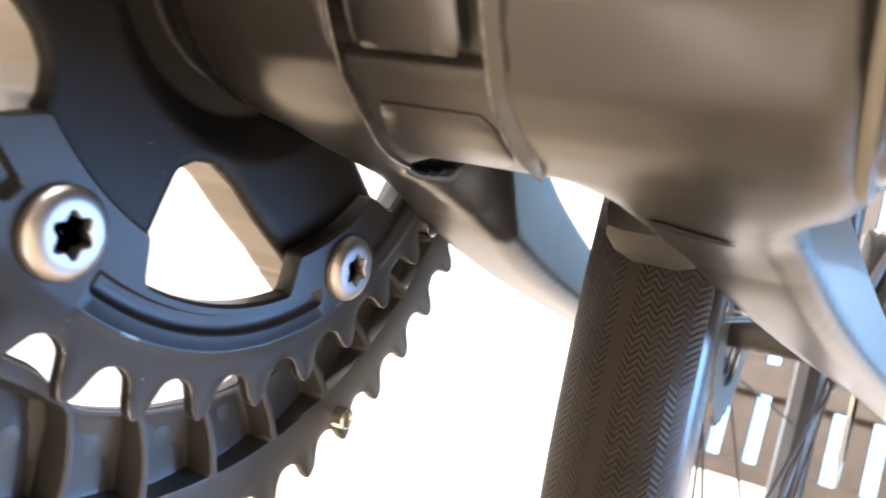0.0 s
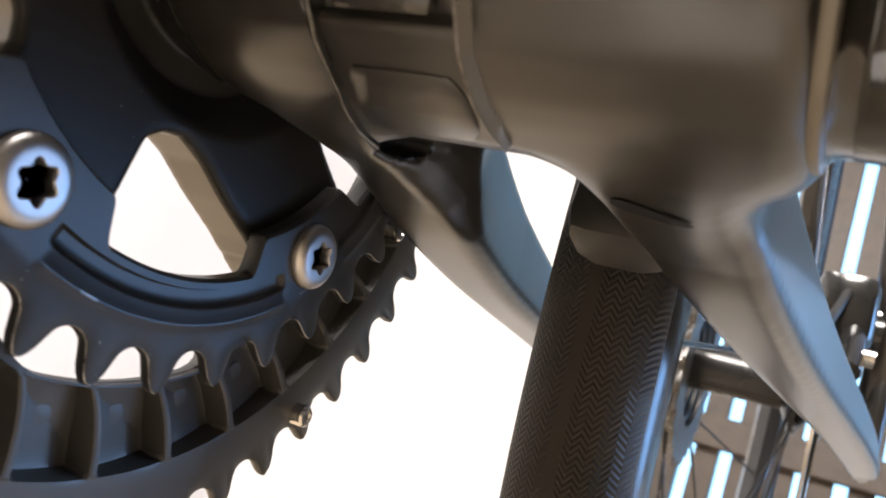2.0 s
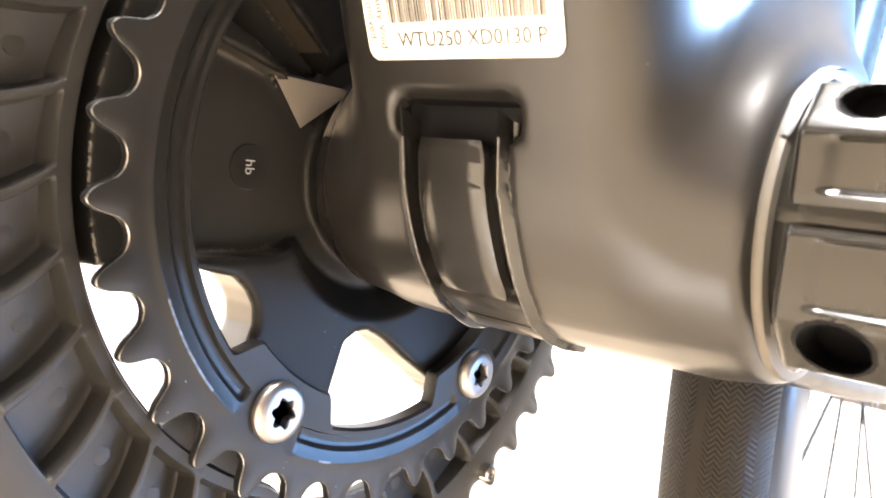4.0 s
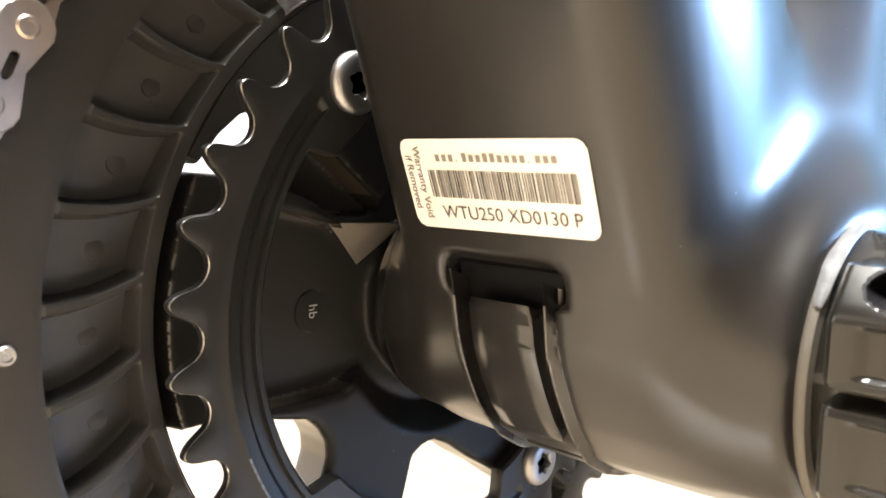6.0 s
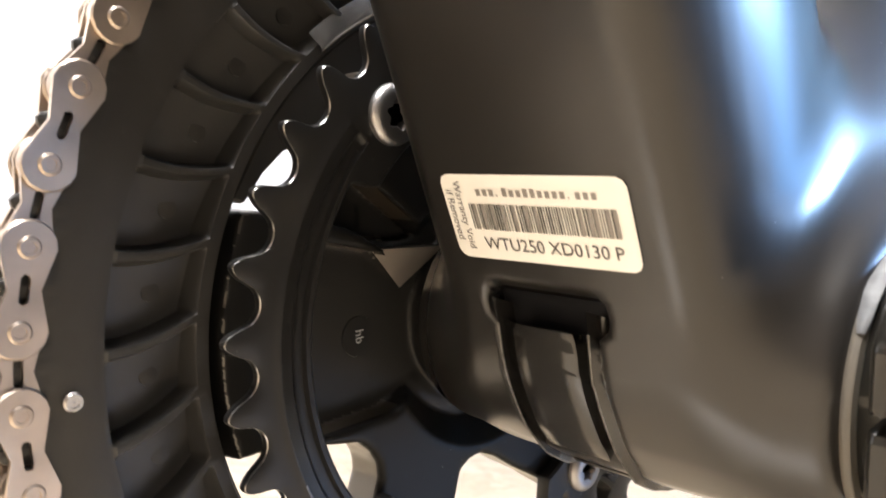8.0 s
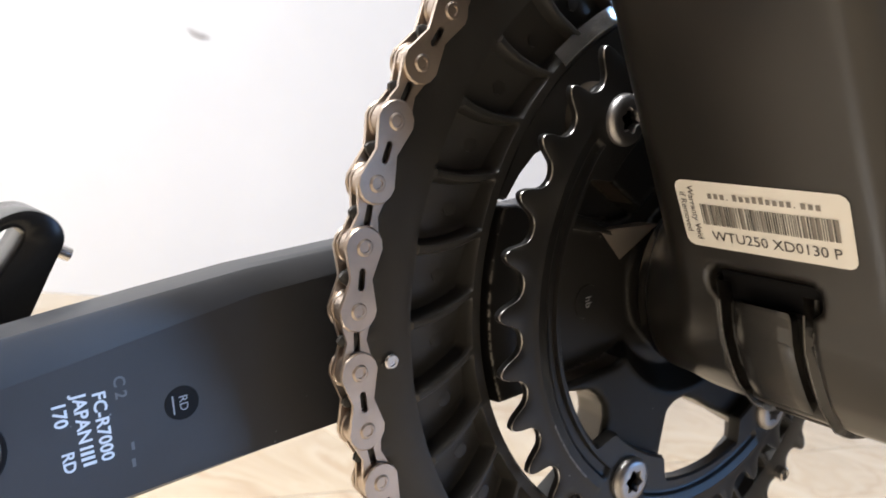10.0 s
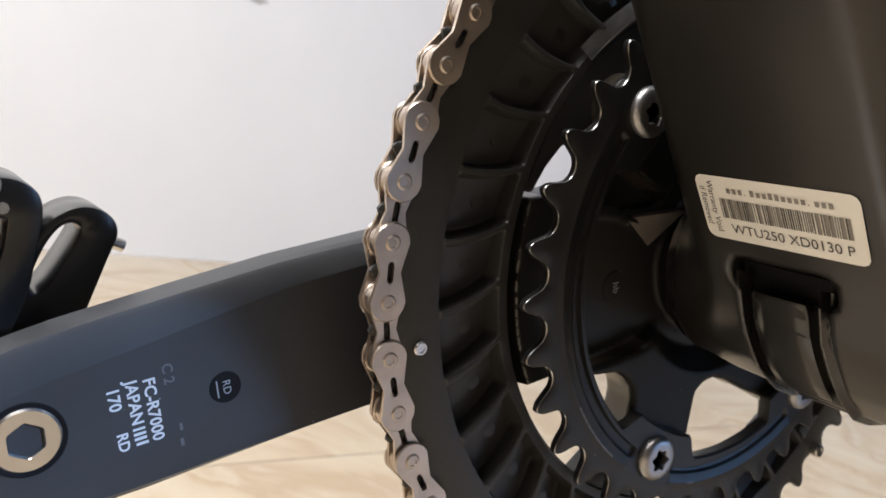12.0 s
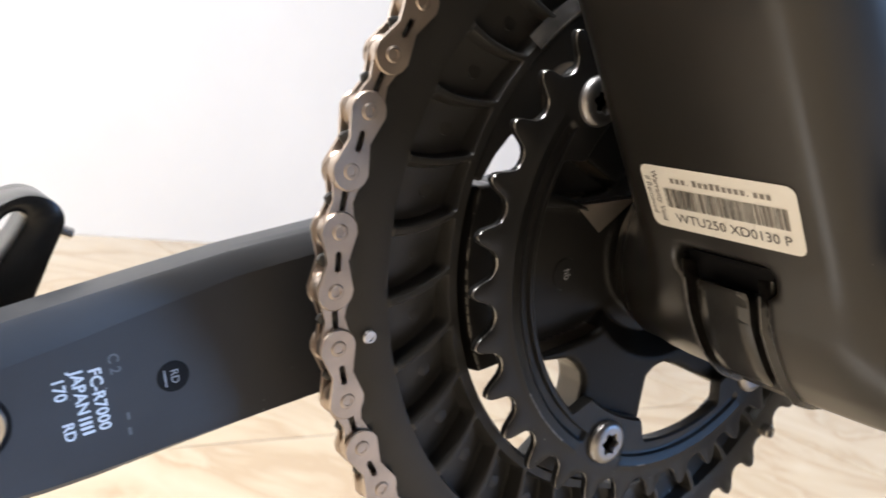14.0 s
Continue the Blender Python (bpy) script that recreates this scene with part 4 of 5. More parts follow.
def cable_cover():
    """Panel under the bottom bracket between two raised ribs."""
    def edges(a):
        t = max((a - 262) / 50, 0.0)
        return (-0.0098 - 0.0060 * t, 0.0096 + 0.0010 * t)

    def strip(name, xa, xb, a0, a1, lift, material, n=24, label="", skirt=0.0, round_by=0.0, fade=0.0):
        """A panel on the frame from angle a0 to a1, with turned-down edges and rounded corners."""
        P, L = [], []
        cols = [0, 0, 0.03, 0.25, 0.5, 0.75, 0.97, 1, 1]
        for i in range(n + 2):
            a = a0 + (a1 - a0) * min(max(i - 1, 0), n - 1) / (n - 1)
            near = max(1 - (a - a0) / 7, 0) ** 2 + max(1 - (a1 - a) / 7, 0) ** 2
            inset = round_by * near
            height = lift - (lift + 0.0004) * smoothstep(a1 - fade, a1, a) if fade else lift
            left, right = xa(a) + inset, xb(a) - inset
            for j, t in enumerate(cols):
                P.append(polar(0.06, radians(a), left + (right - left) * t))
                low = j in (0, 8) or i in (0, n + 1)
                L.append(height - (skirt if low else 0.0003 if j in (1, 7) or i in (1, n) else 0.0))
        return part(name, mesh_from(drop_on(P, L), grid_faces(n + 2, 9, False)), material, cover if name != "cable_cover" else bicycle, label)
    cover = None
    cover = strip("cable_cover", lambda a: -0.0072, lambda a: 0.0066, 183.0, 236.2, 0.0009, M_COVER, 40, "black cable guide cover under the bottom bracket", 0.0028, 0.0007)
    strip("rear_panel", lambda a: edges(a)[0] + 0.0016 + 0.0016 * smoothstep(285, 300, a), lambda a: 0.0080 - 0.0050 * smoothstep(270, 302, a), 254.0, 299, 0.0005, M_FRAME, 30, "", 0.0006, 0.0014, 26)
    # sunk black strip that stands for the shade in the guide's mouth
    strip("port_shade", lambda a: -0.0119, lambda a: 0.0125, 172.4, 183.2, -0.0030, M_MARKSHADE, 8, "sunk black strip for the shade in the cable opening")
    for side in (0, 1):
        sgn = 1 if side else -1
        angles = list(np.linspace(176.5, 307.5 if side == 0 else 285, 76))
        rows, lifts = [], []
        for a in angles:
            x = edges(a)[side]
            gap = (0.0012 + 0.0008 * smoothstep(188, 215, a)) * (1 - 0.6 * side * smoothstep(268, 285, a))
            rise = 0.0014 * (1 - 0.5 * smoothstep(270, 318, a))
            f = smoothstep(180, 187, a)
            for t, lift in ((0.0, -0.0034), (0.0, rise * 0.8), (0.12, rise), (0.38, -0.0020 + f * (rise * 0.8 + 0.0020)), (0.8, -0.0023 + f * (rise * 0.10 + 0.0020)), (1.0, -0.0026 + f * 0.0023)):
                rows.append(polar(0.06, radians(a), x + sgn * gap * t))
                lifts.append(lift)
        rows = drop_on(rows, lifts)
        crest = [tuple((rows[i * 6 + 1] + rows[i * 6 + 2]) / 2) for i in range(len(angles))]
        rib = part("rib", mesh_from(rows, grid_faces(len(angles), 6, False)), M_COVER, cover, "raised edge rib")
        part("rib_edge", tube(bmesh.new(), crest[4:60], 0.00022, 6), M_SCUFF, rib, "scuffed shiny rib edge")
    return cover


cable_cover()


# ---------------------------------------------------------------- label on the down tube
LAB_O = np.array([0.0027, -0.0442, 0.0150])
LAB_U = np.array([1.0, -0.03, 0.0])
LAB_V = np.array([0, -0.0095, 0.0127])
LAB_U, LAB_V = LAB_U / np.linalg.norm(LAB_U), LAB_V / np.linalg.norm(LAB_V)
LAB_N = np.cross(LAB_U, LAB_V)
if LAB_N[1] > 0:
    LAB_N = -LAB_N
LAB_W, LAB_H = 0.0370, 0.0158


def on_label(u, v, lift):
    p = LAB_O + LAB_U * u + LAB_V * v + LAB_N * 0.006
    return onto_frame([p], -LAB_N, lift)[0]


def serial_sticker():
    nu, nv, r = 25, 11, 0.0020
    verts = []
    for i in range(nu):
        for j in range(nv):
            u, v = (i / (nu - 1) - 0.5) * LAB_W, (j / (nv - 1) - 0.5) * LAB_H
            # rounded corners
            cu, cv = LAB_W / 2 - r, LAB_H / 2 - r
            if abs(u) > cu and abs(v) > cv:
                d = math.hypot(abs(u) - cu, abs(v) - cv)
                if d > r:
                    u, v = math.copysign(cu + (abs(u) - cu) * r / d, u), math.copysign(cv + (abs(v) - cv) * r / d, v)
            verts.append(on_label(u, v, 0.00025))
    bm = mesh_from(verts, grid_faces(nu, nv, False))
    st = part("serial_sticker", bm, M_STICKER, bicycle, "cream paper serial label with barcode and rounded corners")

    def bars(name, rects, material):
        for u0, v0, u1, v1 in rects:
            vs = [on_label(u, v, 0.0004) for u, v in ((u0, v0), (u1, v0), (u1, v1), (u0, v1))]
            part(name, mesh_from(vs, [(0, 1, 2, 3)]), material, st, smooth=False)
    rng = random.Random(7)
    rects, greys, u = [], [], -0.0132
    while u < 0.0150:
        w = rng.choice((0.0002, 0.0002, 0.00032))
        rects.append((u, -0.0022, u + w, 0.0026))
        if rng.random() < 0.3:
            greys.append((u + w, -0.0022, u + w + 0.0007, 0.0026))
            u += 0.0007
        u += w + rng.choice((0.0002, 0.00028, 0.0004))
    bars("barcode_bar", rects, M_INK)
    bars("barcode_bar", greys, M_INKGREY)
    # web address as a plain bar row
    bars("print_bar", [(-0.0108 + i * 0.00143, 0.0041, -0.0108 + i * 0.00143 + (0.0003 if i in (3, 13) else 0.0009), 0.0044 if i in (3, 13) else 0.0056 if i in (4, 7, 8) else 0.0053) for i in range(17)], M_INKGREY)

    def words(body, size, u0, v0, turn):
        me = text_mesh(body, size)
        q = Matrix.Rotation(turn, 2)
        pts = []
        for v in me.vertices:
            p = q @ Vector((v.co.x, v.co.y))
            pts.append(LAB_O + LAB_U * (u0 + p.x) + LAB_V * (v0 + p.y) + LAB_N * 0.006)
        out = onto_frame(pts, -LAB_N, 0.0004)
        for v, p in zip(me.vertices, out):
            v.co = p
        part_mesh("lettering", me, M_INKSOFT, st, smooth=False)
    words("WTU250 XD0130 P", 0.0033, 0.0020, -0.0049, 0)
    words("Warranty Void", 0.0021, -0.0149, 0.0003, radians(-90))
    words("if Removed", 0.0021, -0.0170, 0.0003, radians(-90))
    return st


serial_sticker()


# ---------------------------------------------------------------- chain
def link_outline(half, r, waist, n=9):
    """Figure-eight plate outline of (along, across) points."""
    pts = []
    for i in range(n):
        a = math.pi / 2 - math.pi * i / (n - 1)
        pts.append((half + r * math.cos(a), r * math.sin(a)))
    pts.append((0.0, -waist))
    for i in range(n):
        a = -math.pi / 2 - math.pi * i / (n - 1)
        pts.append((-half + r * math.cos(a), r * math.sin(a)))
    pts.append((0.0, waist))
    return pts


PITCH = 0.0127


def plate(bm, x0, x1, outer):
    out = link_outline(PITCH / 2, 0.0043 if outer else 0.0041, 0.0025 if outer else 0.0023)
    # slot through the plate's middle
    hole = [(0.0023 * c, 0.00075 * s) for c, s in ((0.75, 1), (1, 0.45), (1, -0.45), (0.75, -1), (-0.75, -1), (-1, -0.45), (-1, 0.45), (-0.75, 1))]
    n = len(out)
    b = 0.0003
    lo = [[bm.verts.new((x, p[0] * k, p[1] * k)) for p in out] for x, k in ((x0, 0.97), (x0 + b, 1.0), (x1 - b, 1.0), (x1, 0.97))]
    for a, c in zip(lo, lo[1:]):
        for i in range(n):
            bm.faces.new((a[i], a[(i + 1) % n], c[(i + 1) % n], c[i]))
    for loop, x in ((lo[0], x0), (lo[-1], x1)):
        hv = [bm.verts.new((x, *p)) for p in hole]
        edges = [bm.edges.new((hv[i], hv[(i + 1) % 8])) for i in range(8)]
        loop_e = [e for e in {e for v in loop for e in v.link_edges} if e.verts[0] in loop and e.verts[1] in loop]
        bmesh.ops.triangle_fill(bm, edges=loop_e + edges, use_beauty=True)


def rod_x(bm, y, x0, x1, r, steps=16, dome=0.0):
    lathe(bm, [(0.0001, x0), (r, x0), (r, x1 - dome), (r * 0.8, x1), (r * 0.55, x1), (r * 0.5, x1 - dome * 0.8), (0.0001, x1 - dome * 0.8)], steps, (y, 0))


def outer_link_mesh():
    bm = bmesh.new()
    plate(bm, 0.0018, 0.0027, True)
    plate(bm, -0.0027, -0.0018, True)
    for y in (-PITCH / 2, PITCH / 2):
        rod_x(bm, y, -0.0029, 0.0031, 0.0018, 16, 0.0003)
    me = bpy.data.meshes.new("outer_link")
    bmesh.ops.recalc_face_normals(bm, faces=bm.faces[:])
    bm.to_mesh(me)
    bm.free()
    return me


def inner_link_mesh():
    bm = bmesh.new()
    plate(bm, 0.0009, 0.0017, False)
    plate(bm, -0.0017, -0.0009, False)
    for y in (-PITCH / 2, PITCH / 2):
        rod_x(bm, y, -0.0010, 0.0010, 0.0038, 16, 0.0)
    me = bpy.data.meshes.new("inner_link")
    bmesh.ops.recalc_face_normals(bm, faces=bm.faces[:])
    bm.to_mesh(me)
    bm.free()
    return me


def chain():
    holder = new("chain")
    holder.parent = bicycle
    tagged(holder, "nickel-plated bicycle chain on the large chainring")
    mo, mi = outer_link_mesh(), inner_link_mesh()
    XM = -0.0474
    pins = []
    for k in range(-10, 17):
        pins.append(polar(0.10113, radians(BIG_PHASE + 7.2 * k), XM))
    # straight runs leaving the ring towards the rear
    first, last = Vector(pins[0]), Vector(pins[-1])
    d_top = Vector((0, AXLE_Y, AXLE_Z + 0.04 + 0.0)) - first
    d_top.x = 0
    d_low = Vector((0, 1, 0.02))
    top = [tuple(first + d_top.normalized() * PITCH * i) for i in range(8, 0, -1)]
    low = [tuple(last + d_low.normalized() * PITCH * i) for i in range(1, 9)]
    pins = top + pins + low
    k0 = -10 - len(top)
    for i, (p, q) in enumerate(zip(pins, pins[1:])):
        p, q = Vector(p), Vector(q)
        ang = math.atan2(q.z - p.z, q.y - p.y)
        c = (p + q) / 2
        outer = (k0 + i) % 2 == 0
        part_mesh("outer_link" if outer else "inner_link", mo if outer else mi, M_CHAIN, holder, at=Matrix.Translation(c + Vector((0, 0, ZB))) @ Matrix.Rotation(ang, 4, "X"))


chain()


# ---------------------------------------------------------------- left crank
def left_crank():
    arm = crank_arm("left_crank_arm", 0.0600, 0.0740, 1, CRANK + math.pi, "glossy black left crank arm with clamp slot and pinch bolt bores")
    arm.data.materials[0] = M_GLOSS
    # the split clamp round the axle: inner face, panelled front, bolt bores
    nx, nw = 96, 150
    xa, xb, wa, wb = 0.0506, 0.0740, -0.0176, 0.0188
    verts, bored = [], []
    for i in range(nx):
        x = xa + (xb - xa) * i / (nx - 1)
        for j in range(nw):
            w = wa + (wb - wa) * j / (nw - 1)
            deep = []
            d = 0.0292
            d -= 1.05 * max(w - 0.0118, 0) ** 2 / (max(w - 0.0118, 0) + 0.0012)
            d -= 1.05 * max(-0.0103 - w, 0) ** 2 / (max(-0.0103 - w, 0) + 0.0008)
            d -= 0.0100 * (smoothstep(0.0009, 0.0012, w) - smoothstep(0.0031, 0.0034, w))
            d -= 0.0006 * (1 - smoothstep(0.0002, 0.0014, abs(w - 0.0021) - 0.0012))
            side = smoothstep(0.0535, 0.0565, x)
            d -= 0.0010 * side * (smoothstep(0.0046, 0.0056, w) - smoothstep(0.0112, 0.0120, w))
            d -= 0.0008 * side * (smoothstep(-0.0096, -0.0086, w) - smoothstep(-0.0012, -0.0004, w))
            for bx in (0.0578, 0.0696):
                q = math.hypot(x - bx, (w - 0.0164) * 1.6)
                d -= 0.0060 * (1 - smoothstep(0.0031, 0.0036, q))
                deep.append(q < 0.0043)
                q = math.hypot(x - bx, (w + 0.0138) * 1.35)
                d -= 0.0070 * (1 - smoothstep(0.0039, 0.0044, q))
                deep.append(q < 0.0051)
            d -= 0.0010 * max(1 - (x - xa) / 0.0010, 0) ** 2
            p = CU * d + CN * w
            verts.append((x, p.x, p.y))
            bored.append(any(deep))
    bm = bmesh.new()
    front = [bm.verts.new(p) for p in verts]
    for i in range(nx - 1):
        for j in range(nw - 1):
            f = bm.faces.new((front[i * nw + j], front[(i + 1) * nw + j], front[(i + 1) * nw + j + 1], front[i * nw + j + 1]))
            # bores blackened, their shade put into the material
            f.material_index = 1 if bored[i * nw + j] else 0

    def wall(row):
        rear = []
        for f in row:
            w = Vector((f.co.y, f.co.z)).dot(CN)
            p = CU * 0.008 + CN * w
            rear.append(bm.verts.new((f.co.x, p.x, p.y)))
        for k in range(len(row) - 1):
            bm.faces.new((row[k], row[k + 1], rear[k + 1], rear[k]))
    wall([front[j] for j in range(nw)])
    wall([front[(nx - 1) * nw + j] for j in range(nw)])
    wall([front[i * nw] for i in range(nx)])
    wall([front[i * nw + nw - 1] for i in range(nx)])
    part("clamp", bm, [M_CLAMP, M_MARKSHADE], arm, "glossy black split clamp with recessed panels and bolt bores")
    bm = bmesh.new()
    lathe(bm, [(0.0120, 0.0500), (0.0215, 0.0500), (0.0215, 0.0740), (0.0120, 0.0740)], 48)
    part("clamp_ring", bm, M_CLAMP, arm)
    bm = bmesh.new()
    lathe(bm, [(0.0226, 0.0448), (0.0235, 0.0455), (0.0237, 0.0462), (0.0235, 0.0469), (0.0222, 0.0473)], 72)
    part("seal_ring", bm, M_SEAL, arm, "dull grey seal lip between shell and crank")
    bm = bmesh.new()
    lathe(bm, [(0.0222, 0.0473), (0.0214, 0.0482), (0.0212, 0.0512)], 72)
    part("spacer_ring", bm, M_CLAMP, arm, "black spacer beside the clamp")
    # smear of grease on the upper front of the seal
    verts, n, m = [], 60, 7
    for i in range(n):
        t = i / (n - 1)
        a = radians(166 - 80 * t)
        wide = (0.0013 + 0.0002 * math.sin(11 * t) + 0.0001 * math.sin(29 * t)) * math.sin(math.pi * min(0.06 + t * 1.1, 0.94)) ** 0.5
        for j in range(m):
            e = j / (m - 1) * 2 - 1
            lump = 0.0001 * math.sin(17 * t + 2 * e) * math.sin(41 * t)
            verts.append(polar(0.0237 + (0.0003 + lump) * (1 - e * e), a, 0.0466 + wide * e))
    part("grease_smear", mesh_from(verts, grid_faces(n, m, False)), M_GREASE, arm, "smear of white grease round the seal")


left_crank()


# ---------------------------------------------------------------- rear wheel
def rear_wheel():
    hubm = Matrix.Translation((X0, AXLE_Y, ZB + AXLE_Z))
    bm = bmesh.new()
    R = TYRE_R
    prof = [(R - 0.030, -0.0105), (R - 0.034, -0.0125), (R - 0.050, -0.0125), (R - 0.066, -0.009), (R - 0.072, 0.0), (R - 0.066, 0.009), (R - 0.050, 0.0125), (R - 0.034, 0.0125), (R - 0.030, 0.0105)]
    lathe(bm, prof, 160)
    rim = part("rear_wheel", bm, M_RIM, bicycle, "black rear wheel with slick-tread tyre", at=hubm)
    bm = bmesh.new()
    prof = []
    for i in range(25):
        a = radians(-125 + 250 * i / 24)
        prof.append((R - 0.0160 + 0.0160 * math.cos(a), 0.0143 * math.sin(a)))
    lathe(bm, prof, 220)
    part("tyre", bm, M_TYRE, rim, "black tyre with fine chevron tread", at=hubm)
    bm = bmesh.new()
    lathe(bm, [(0.006, -0.062), (0.010, -0.060), (0.010, -0.048), (0.016, -0.046), (0.022, -0.040), (0.022, -0.037), (0.013, -0.030), (0.012, 0.022), (0.024, 0.028), (0.024, 0.031), (0.015, 0.036), (0.013, 0.050), (0.009, 0.062)], 40)
    part("hub", bm, M_RIM, rim, "black hub", at=hubm)
    bm = bmesh.new()
    n = 120
    vs = []
    for i in range(n):
        a = 2 * math.pi * i / n
        ro = 0.070 + 0.0015 * math.sin(a * 12)
        vs += [(0.0405, 0.058 * math.cos(a), 0.058 * math.sin(a)), (0.0405, ro * math.cos(a), ro * math.sin(a)), (0.0423, ro * math.cos(a), ro * math.sin(a)), (0.0423, 0.058 * math.cos(a), 0.058 * math.sin(a))]
    add_mesh(bm, vs, grid_faces(n, 4, True, True))
    part("brake_rotor", bm, M_STEEL, rim, "steel disc brake rotor", at=hubm)
    bm = lathe(bmesh.new(), [(0.013, 0.0405), (0.023, 0.0405), (0.023, 0.0440), (0.016, 0.0480), (0.013, 0.0480)], 40)
    part("rotor_carrier", bm, M_GLOSS, rim, "black rotor carrier", at=hubm)
    for k in range(6):
        a = radians(60 * k)
        bm = tube(bmesh.new(), [(0.0414, 0.020 * math.cos(a), 0.020 * math.sin(a)), (0.0414, 0.040 * math.cos(a + 0.35), 0.040 * math.sin(a + 0.35)), (0.0414, 0.059 * math.cos(a + 0.5), 0.059 * math.sin(a + 0.5))], 0.0022, 6)
        part("rotor_arm", bm, M_GLOSS, rim, at=hubm)
    for k in range(24):
        a = 2 * math.pi * k / 24
        side = 1 if k % 2 else -1
        hx = 0.029 if side > 0 else -0.038
        off = (0.9 if (k // 2) % 2 else -0.9)
        p0 = (hx, 0.022 * math.cos(a + off), 0.022 * math.sin(a + off))
        p1 = (side * 0.003, (R - 0.070) * math.cos(a), (R - 0.070) * math.sin(a))
        part("spoke", tube(bmesh.new(), [p0, p1], 0.0010, 6), M_RIM, rim, at=hubm)
    return rim


rear_wheel()


def seat_stays():
    """Slim tubes from the rear axle up towards the saddle, and the plates that hold the axle."""
    for sgn in (-1, 1):
        pts = [(X0 + sgn * x, y, z) for x, y, z in ((0.0675, 0.408, 0.062), (0.0660, 0.396, 0.095), (0.0600, 0.362, 0.165), (0.0480, 0.305, 0.270), (0.0300, 0.240, 0.370), (0.0190, 0.185, 0.450))]
        part("seat_stay", tube(bmesh.new(), pts, [0.0105, 0.0088, 0.0080, 0.0080, 0.0085, 0.0100], 14), M_FRAME, bicycle, "slim satin black seat stay")
        bm = box(bmesh.new(), (X0 + sgn * 0.0675 - 0.005, 0.392, 0.034), (X0 + sgn * 0.0675 + 0.005, 0.440, 0.092), 0.0045)
        part("dropout", bm, M_FRAME, bicycle, "black plate that holds the rear axle")


seat_stays()


def cassette():
    """Stack of toothed sprockets on the driven side of the hub."""
    bm = bmesh.new()
    for k, teeth in enumerate((11, 13, 15, 17, 19, 21, 24, 28)):
        x0, r = -0.0450 + k * 0.0028, teeth * 0.0127 / (2 * math.pi)
        n = teeth * 6
        vs = []
        for i in range(n):
            a = 2 * math.pi * i / n
            ro = r + 0.0022 * math.cos(a * teeth)
            vs += [polar(r * 0.62, a, x0), polar(ro, a, x0), polar(ro, a, x0 + 0.0016), polar(r * 0.62, a, x0 + 0.0016)]
        add_mesh(bm, vs, grid_faces(n, 4, True, True))
    part("cassette", bm, M_SCUFF, bicycle, "steel rear cassette", at=Matrix.Translation((X0, AXLE_Y, ZB + AXLE_Z)))


cassette()


def brake_caliper():
    bm = box(bmesh.new(), (X0 + 0.030, AXLE_Y - 0.085, AXLE_Z + 0.005), (X0 + 0.058, AXLE_Y - 0.035, AXLE_Z + 0.040), 0.006)
    tube(bm, [(X0 + 0.028, AXLE_Y - 0.050, AXLE_Z + 0.022), (X0 + 0.062, AXLE_Y - 0.050, AXLE_Z + 0.022)], 0.0105, 20)
    tube(bm, [(X0 + 0.050, AXLE_Y - 0.092, AXLE_Z - 0.012), (X0 + 0.050, AXLE_Y - 0.080, AXLE_Z + 0.010), (X0 + 0.050, AXLE_Y - 0.030, AXLE_Z + 0.036)], 0.0065, 10)
    c = part("brake_caliper", bm, M_GLOSS, bicycle, "black rear disc brake caliper")
    for y, z in ((-0.086, -0.002), (-0.030, 0.040)):
        part("caliper_bolt", tube(bmesh.new(), [(X0 + 0.053, AXLE_Y + y, AXLE_Z + z), (X0 + 0.0605, AXLE_Y + y, AXLE_Z + z)], 0.0042, 12), M_STEEL, c, "steel caliper bolt")
    bm = tube(bmesh.new(), [(X0 + 0.040, 0.20, 0.030), (X0 + 0.040, 0.24, 0.042), (X0 + 0.038, 0.29, 0.060), (X0 + 0.044, AXLE_Y - 0.082, AXLE_Z + 0.03)], 0.0022, 8)
    part("brake_hose", bm, M_DARK, c, "thin black brake hose")


brake_caliper()


# ---------------------------------------------------------------- right pedal
def plate_with_hole(bm, outer, hole, x0, x1):
    """A flat piece of (y, z) outline with one opening, pushed from x0 to x1."""
    loops = []
    for x in (x0, x1):
        o = [bm.verts.new((x, *p)) for p in outer]
        h = [bm.verts.new((x, *p)) for p in hole]
        eo = [bm.edges.new((o[i], o[(i + 1) % len(o)])) for i in range(len(o))]
        eh = [bm.edges.new((h[i], h[(i + 1) % len(h)])) for i in range(len(h))]
        bmesh.ops.triangle_fill(bm, edges=eo + eh, use_beauty=True)
        loops.append((o, h))
    for k in (0, 1):
        a, b = loops[0][k], loops[1][k]
        for i in range(len(a)):
            bm.faces.new((a[i], a[(i + 1) % len(a)], b[(i + 1) % len(a)], b[i]))


def rounded(outline, times=2):
    """Cuts the corners of a closed outline."""
    for _ in range(times):
        out = []
        for p, q in zip(outline, outline[1:] + outline[:1]):
            out += [(p[0] * 0.75 + q[0] * 0.25, p[1] * 0.75 + q[1] * 0.25), (p[0] * 0.25 + q[0] * 0.75, p[1] * 0.25 + q[1] * 0.75)]
        outline = out
    return outline


def soften(bm, by):
    """Rounds the sharp rims of a flat piece."""
    bmesh.ops.recalc_face_normals(bm, faces=bm.faces[:])
    rims = [e for e in bm.edges if len(e.link_faces) == 2 and e.calc_face_angle(0) > 1.2]
    bmesh.ops.bevel(bm, geom=rims, offset=by, segments=2, affect="EDGES", profile=0.5)


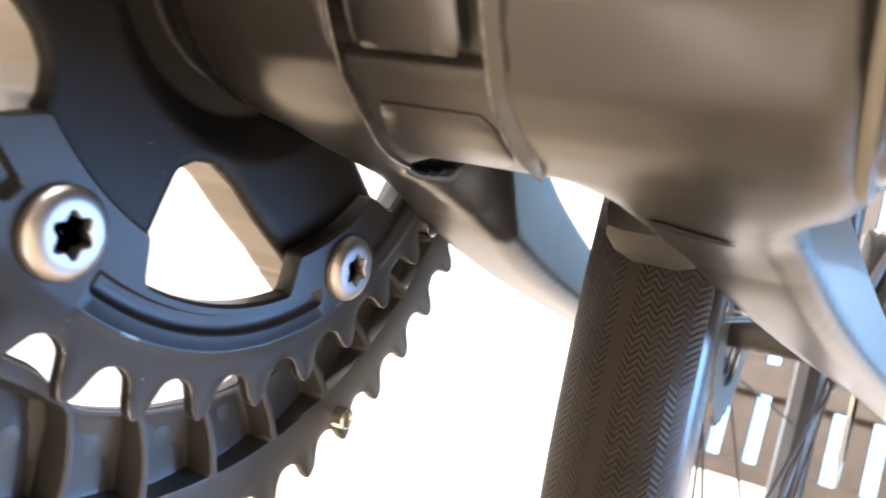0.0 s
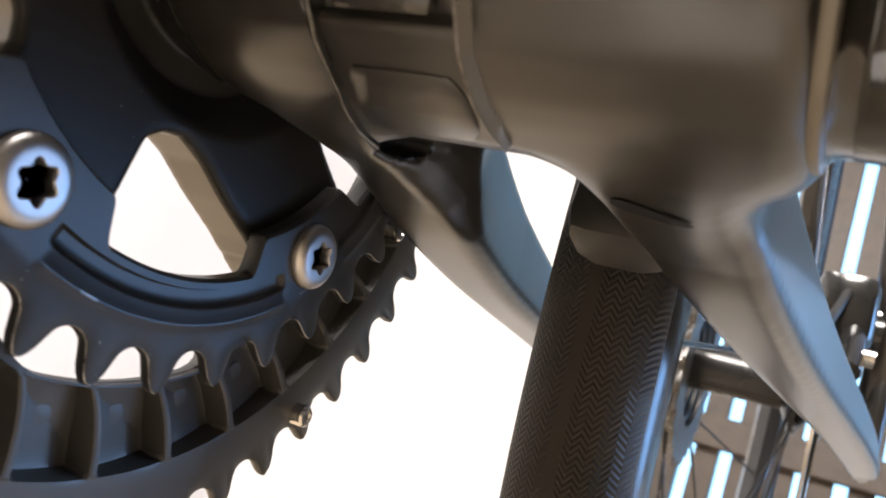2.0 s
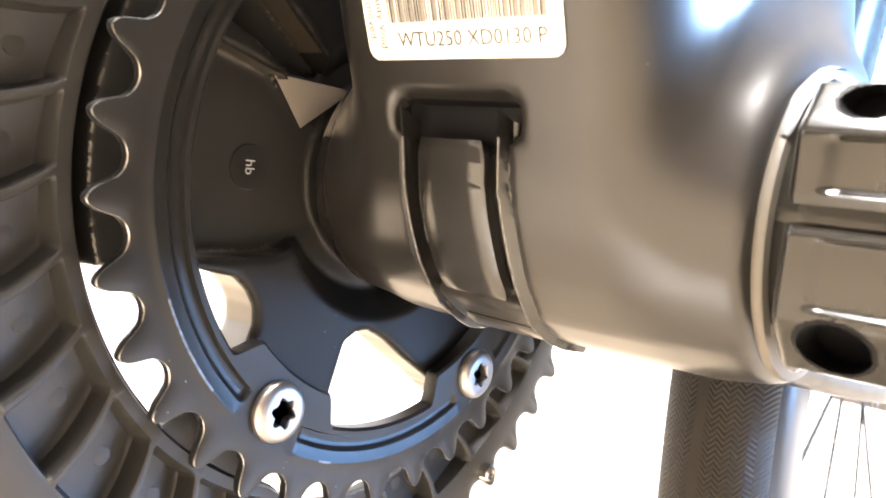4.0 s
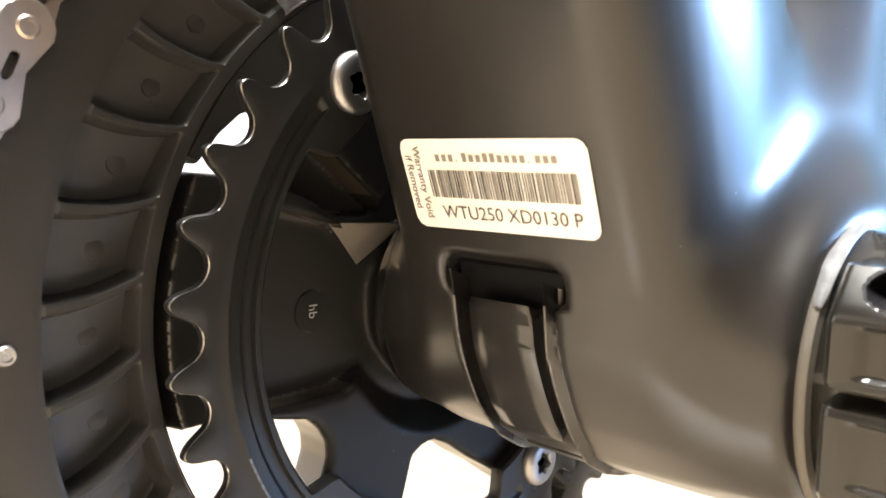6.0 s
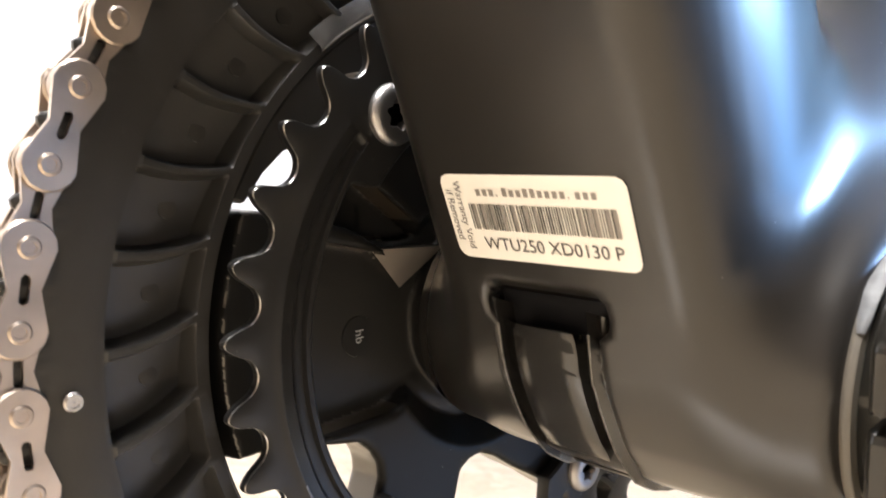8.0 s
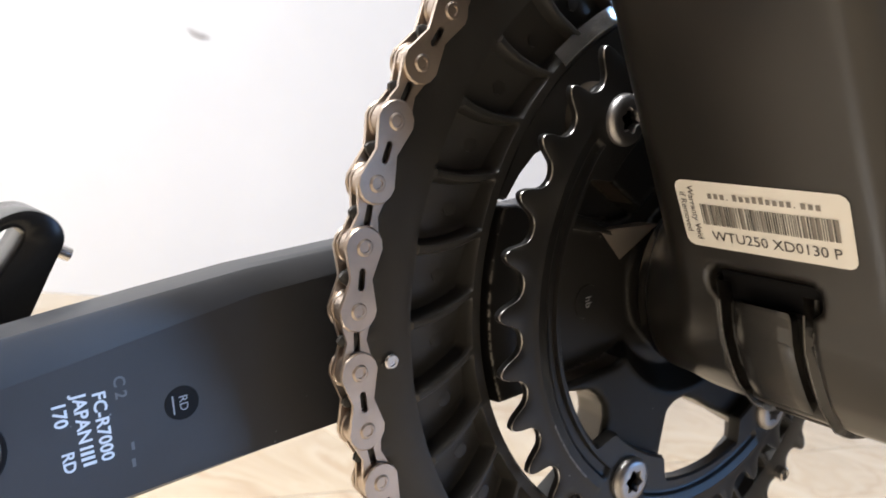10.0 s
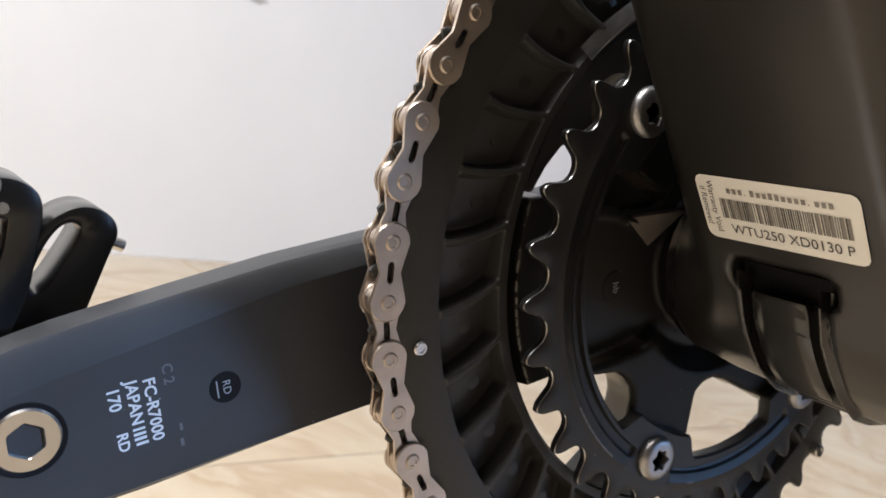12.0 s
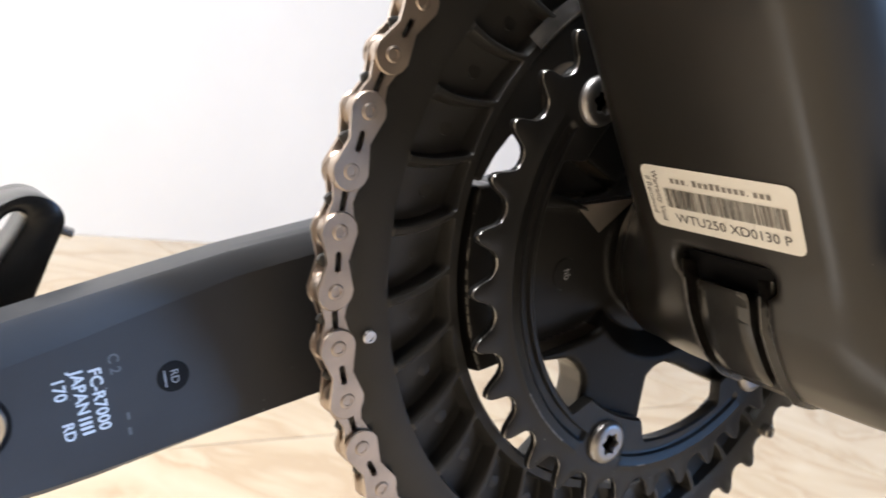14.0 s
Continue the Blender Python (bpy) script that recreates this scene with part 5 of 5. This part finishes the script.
def pedal():
    ax = CU * 0.1701
    bm = bmesh.new()
    lathe(bm, [(0.0001, -0.150), (0.006, -0.150), (0.008, -0.130), (0.0095, -0.100), (0.0095, -0.084), (0.0075, -0.079), (0.0075, -0.0700)], 28, tuple(ax))
    p = part("pedal", bm, M_PEDAL, bicycle, "black clipless pedal on the forward crank")
    bm = bmesh.new()
    outer = [(-0.1480, -0.0380), (-0.1456, -0.0293), (-0.1430, -0.0194), (-0.1415, -0.0150), (-0.1424, -0.0118), (-0.1450, -0.0096), (-0.1485, -0.0087), (-0.1520, -0.0094), (-0.1560, -0.0120),
             (-0.1592, -0.0165), (-0.1612, -0.0260), (-0.1660, -0.0420), (-0.1560, -0.0520)]
    hole = [(-0.1492, -0.0145), (-0.1512, -0.0126), (-0.1540, -0.0136), (-0.1568, -0.0180), (-0.1590, -0.0255), (-0.1588, -0.0290), (-0.1562, -0.0292), (-0.1524, -0.0215)]
    plate_with_hole(bm, rounded(outer), rounded(hole), -0.0960, -0.1130)
    soften(bm, 0.0007)
    part("tail_plate", bm, M_PEDAL, p, "black pedal tail with long opening")
    bm = bmesh.new()
    tall = [(-0.1600, -0.0300), (-0.1592, -0.0165), (-0.1588, -0.0098), (-0.1602, -0.0060), (-0.1640, -0.0038), (-0.1690, -0.0036), (-0.1722, -0.0060), (-0.1745, -0.0180), (-0.1790, -0.0420), (-0.1680, -0.0520)]
    slot = [(-0.1648, -0.0125), (-0.1678, -0.0120), (-0.1724, -0.0360), (-0.1690, -0.0366)]
    plate_with_hole(bm, rounded(tall), rounded(slot, 1), -0.0900, -0.1120)
    soften(bm, 0.0007)
    part("tail_plate", bm, M_PEDAL, p, "black pedal tail prong with slot")
    bm = tube(bmesh.new(), [(-0.1017, -0.1430, -0.0170), (-0.1017, -0.1388, -0.0182)], 0.0015, 10)
    part("screw", bm, M_STEEL, p, "small steel tension screw")
    bm = bmesh.new()
    box(bm, (-0.0985, -0.1722, -0.0072), (-0.0895, -0.1672, -0.0040), 0.0010)
    for x in (-0.0968, -0.0908):
        tube(bm, [(x, -0.1725, -0.0050), (x, -0.1712, -0.0088), (x, -0.1690, -0.0112), (x, -0.1664, -0.0104)], [0.0012, 0.0014, 0.0013, 0.0010], 8)
    tube(bm, [(-0.0985, -0.1668, -0.0100), (-0.0890, -0.1668, -0.0100)], 0.0012, 8)
    part("spring_clip", bm, M_CLIP, p, "dull grey spring clip")
    return p


pedal()
tiles()
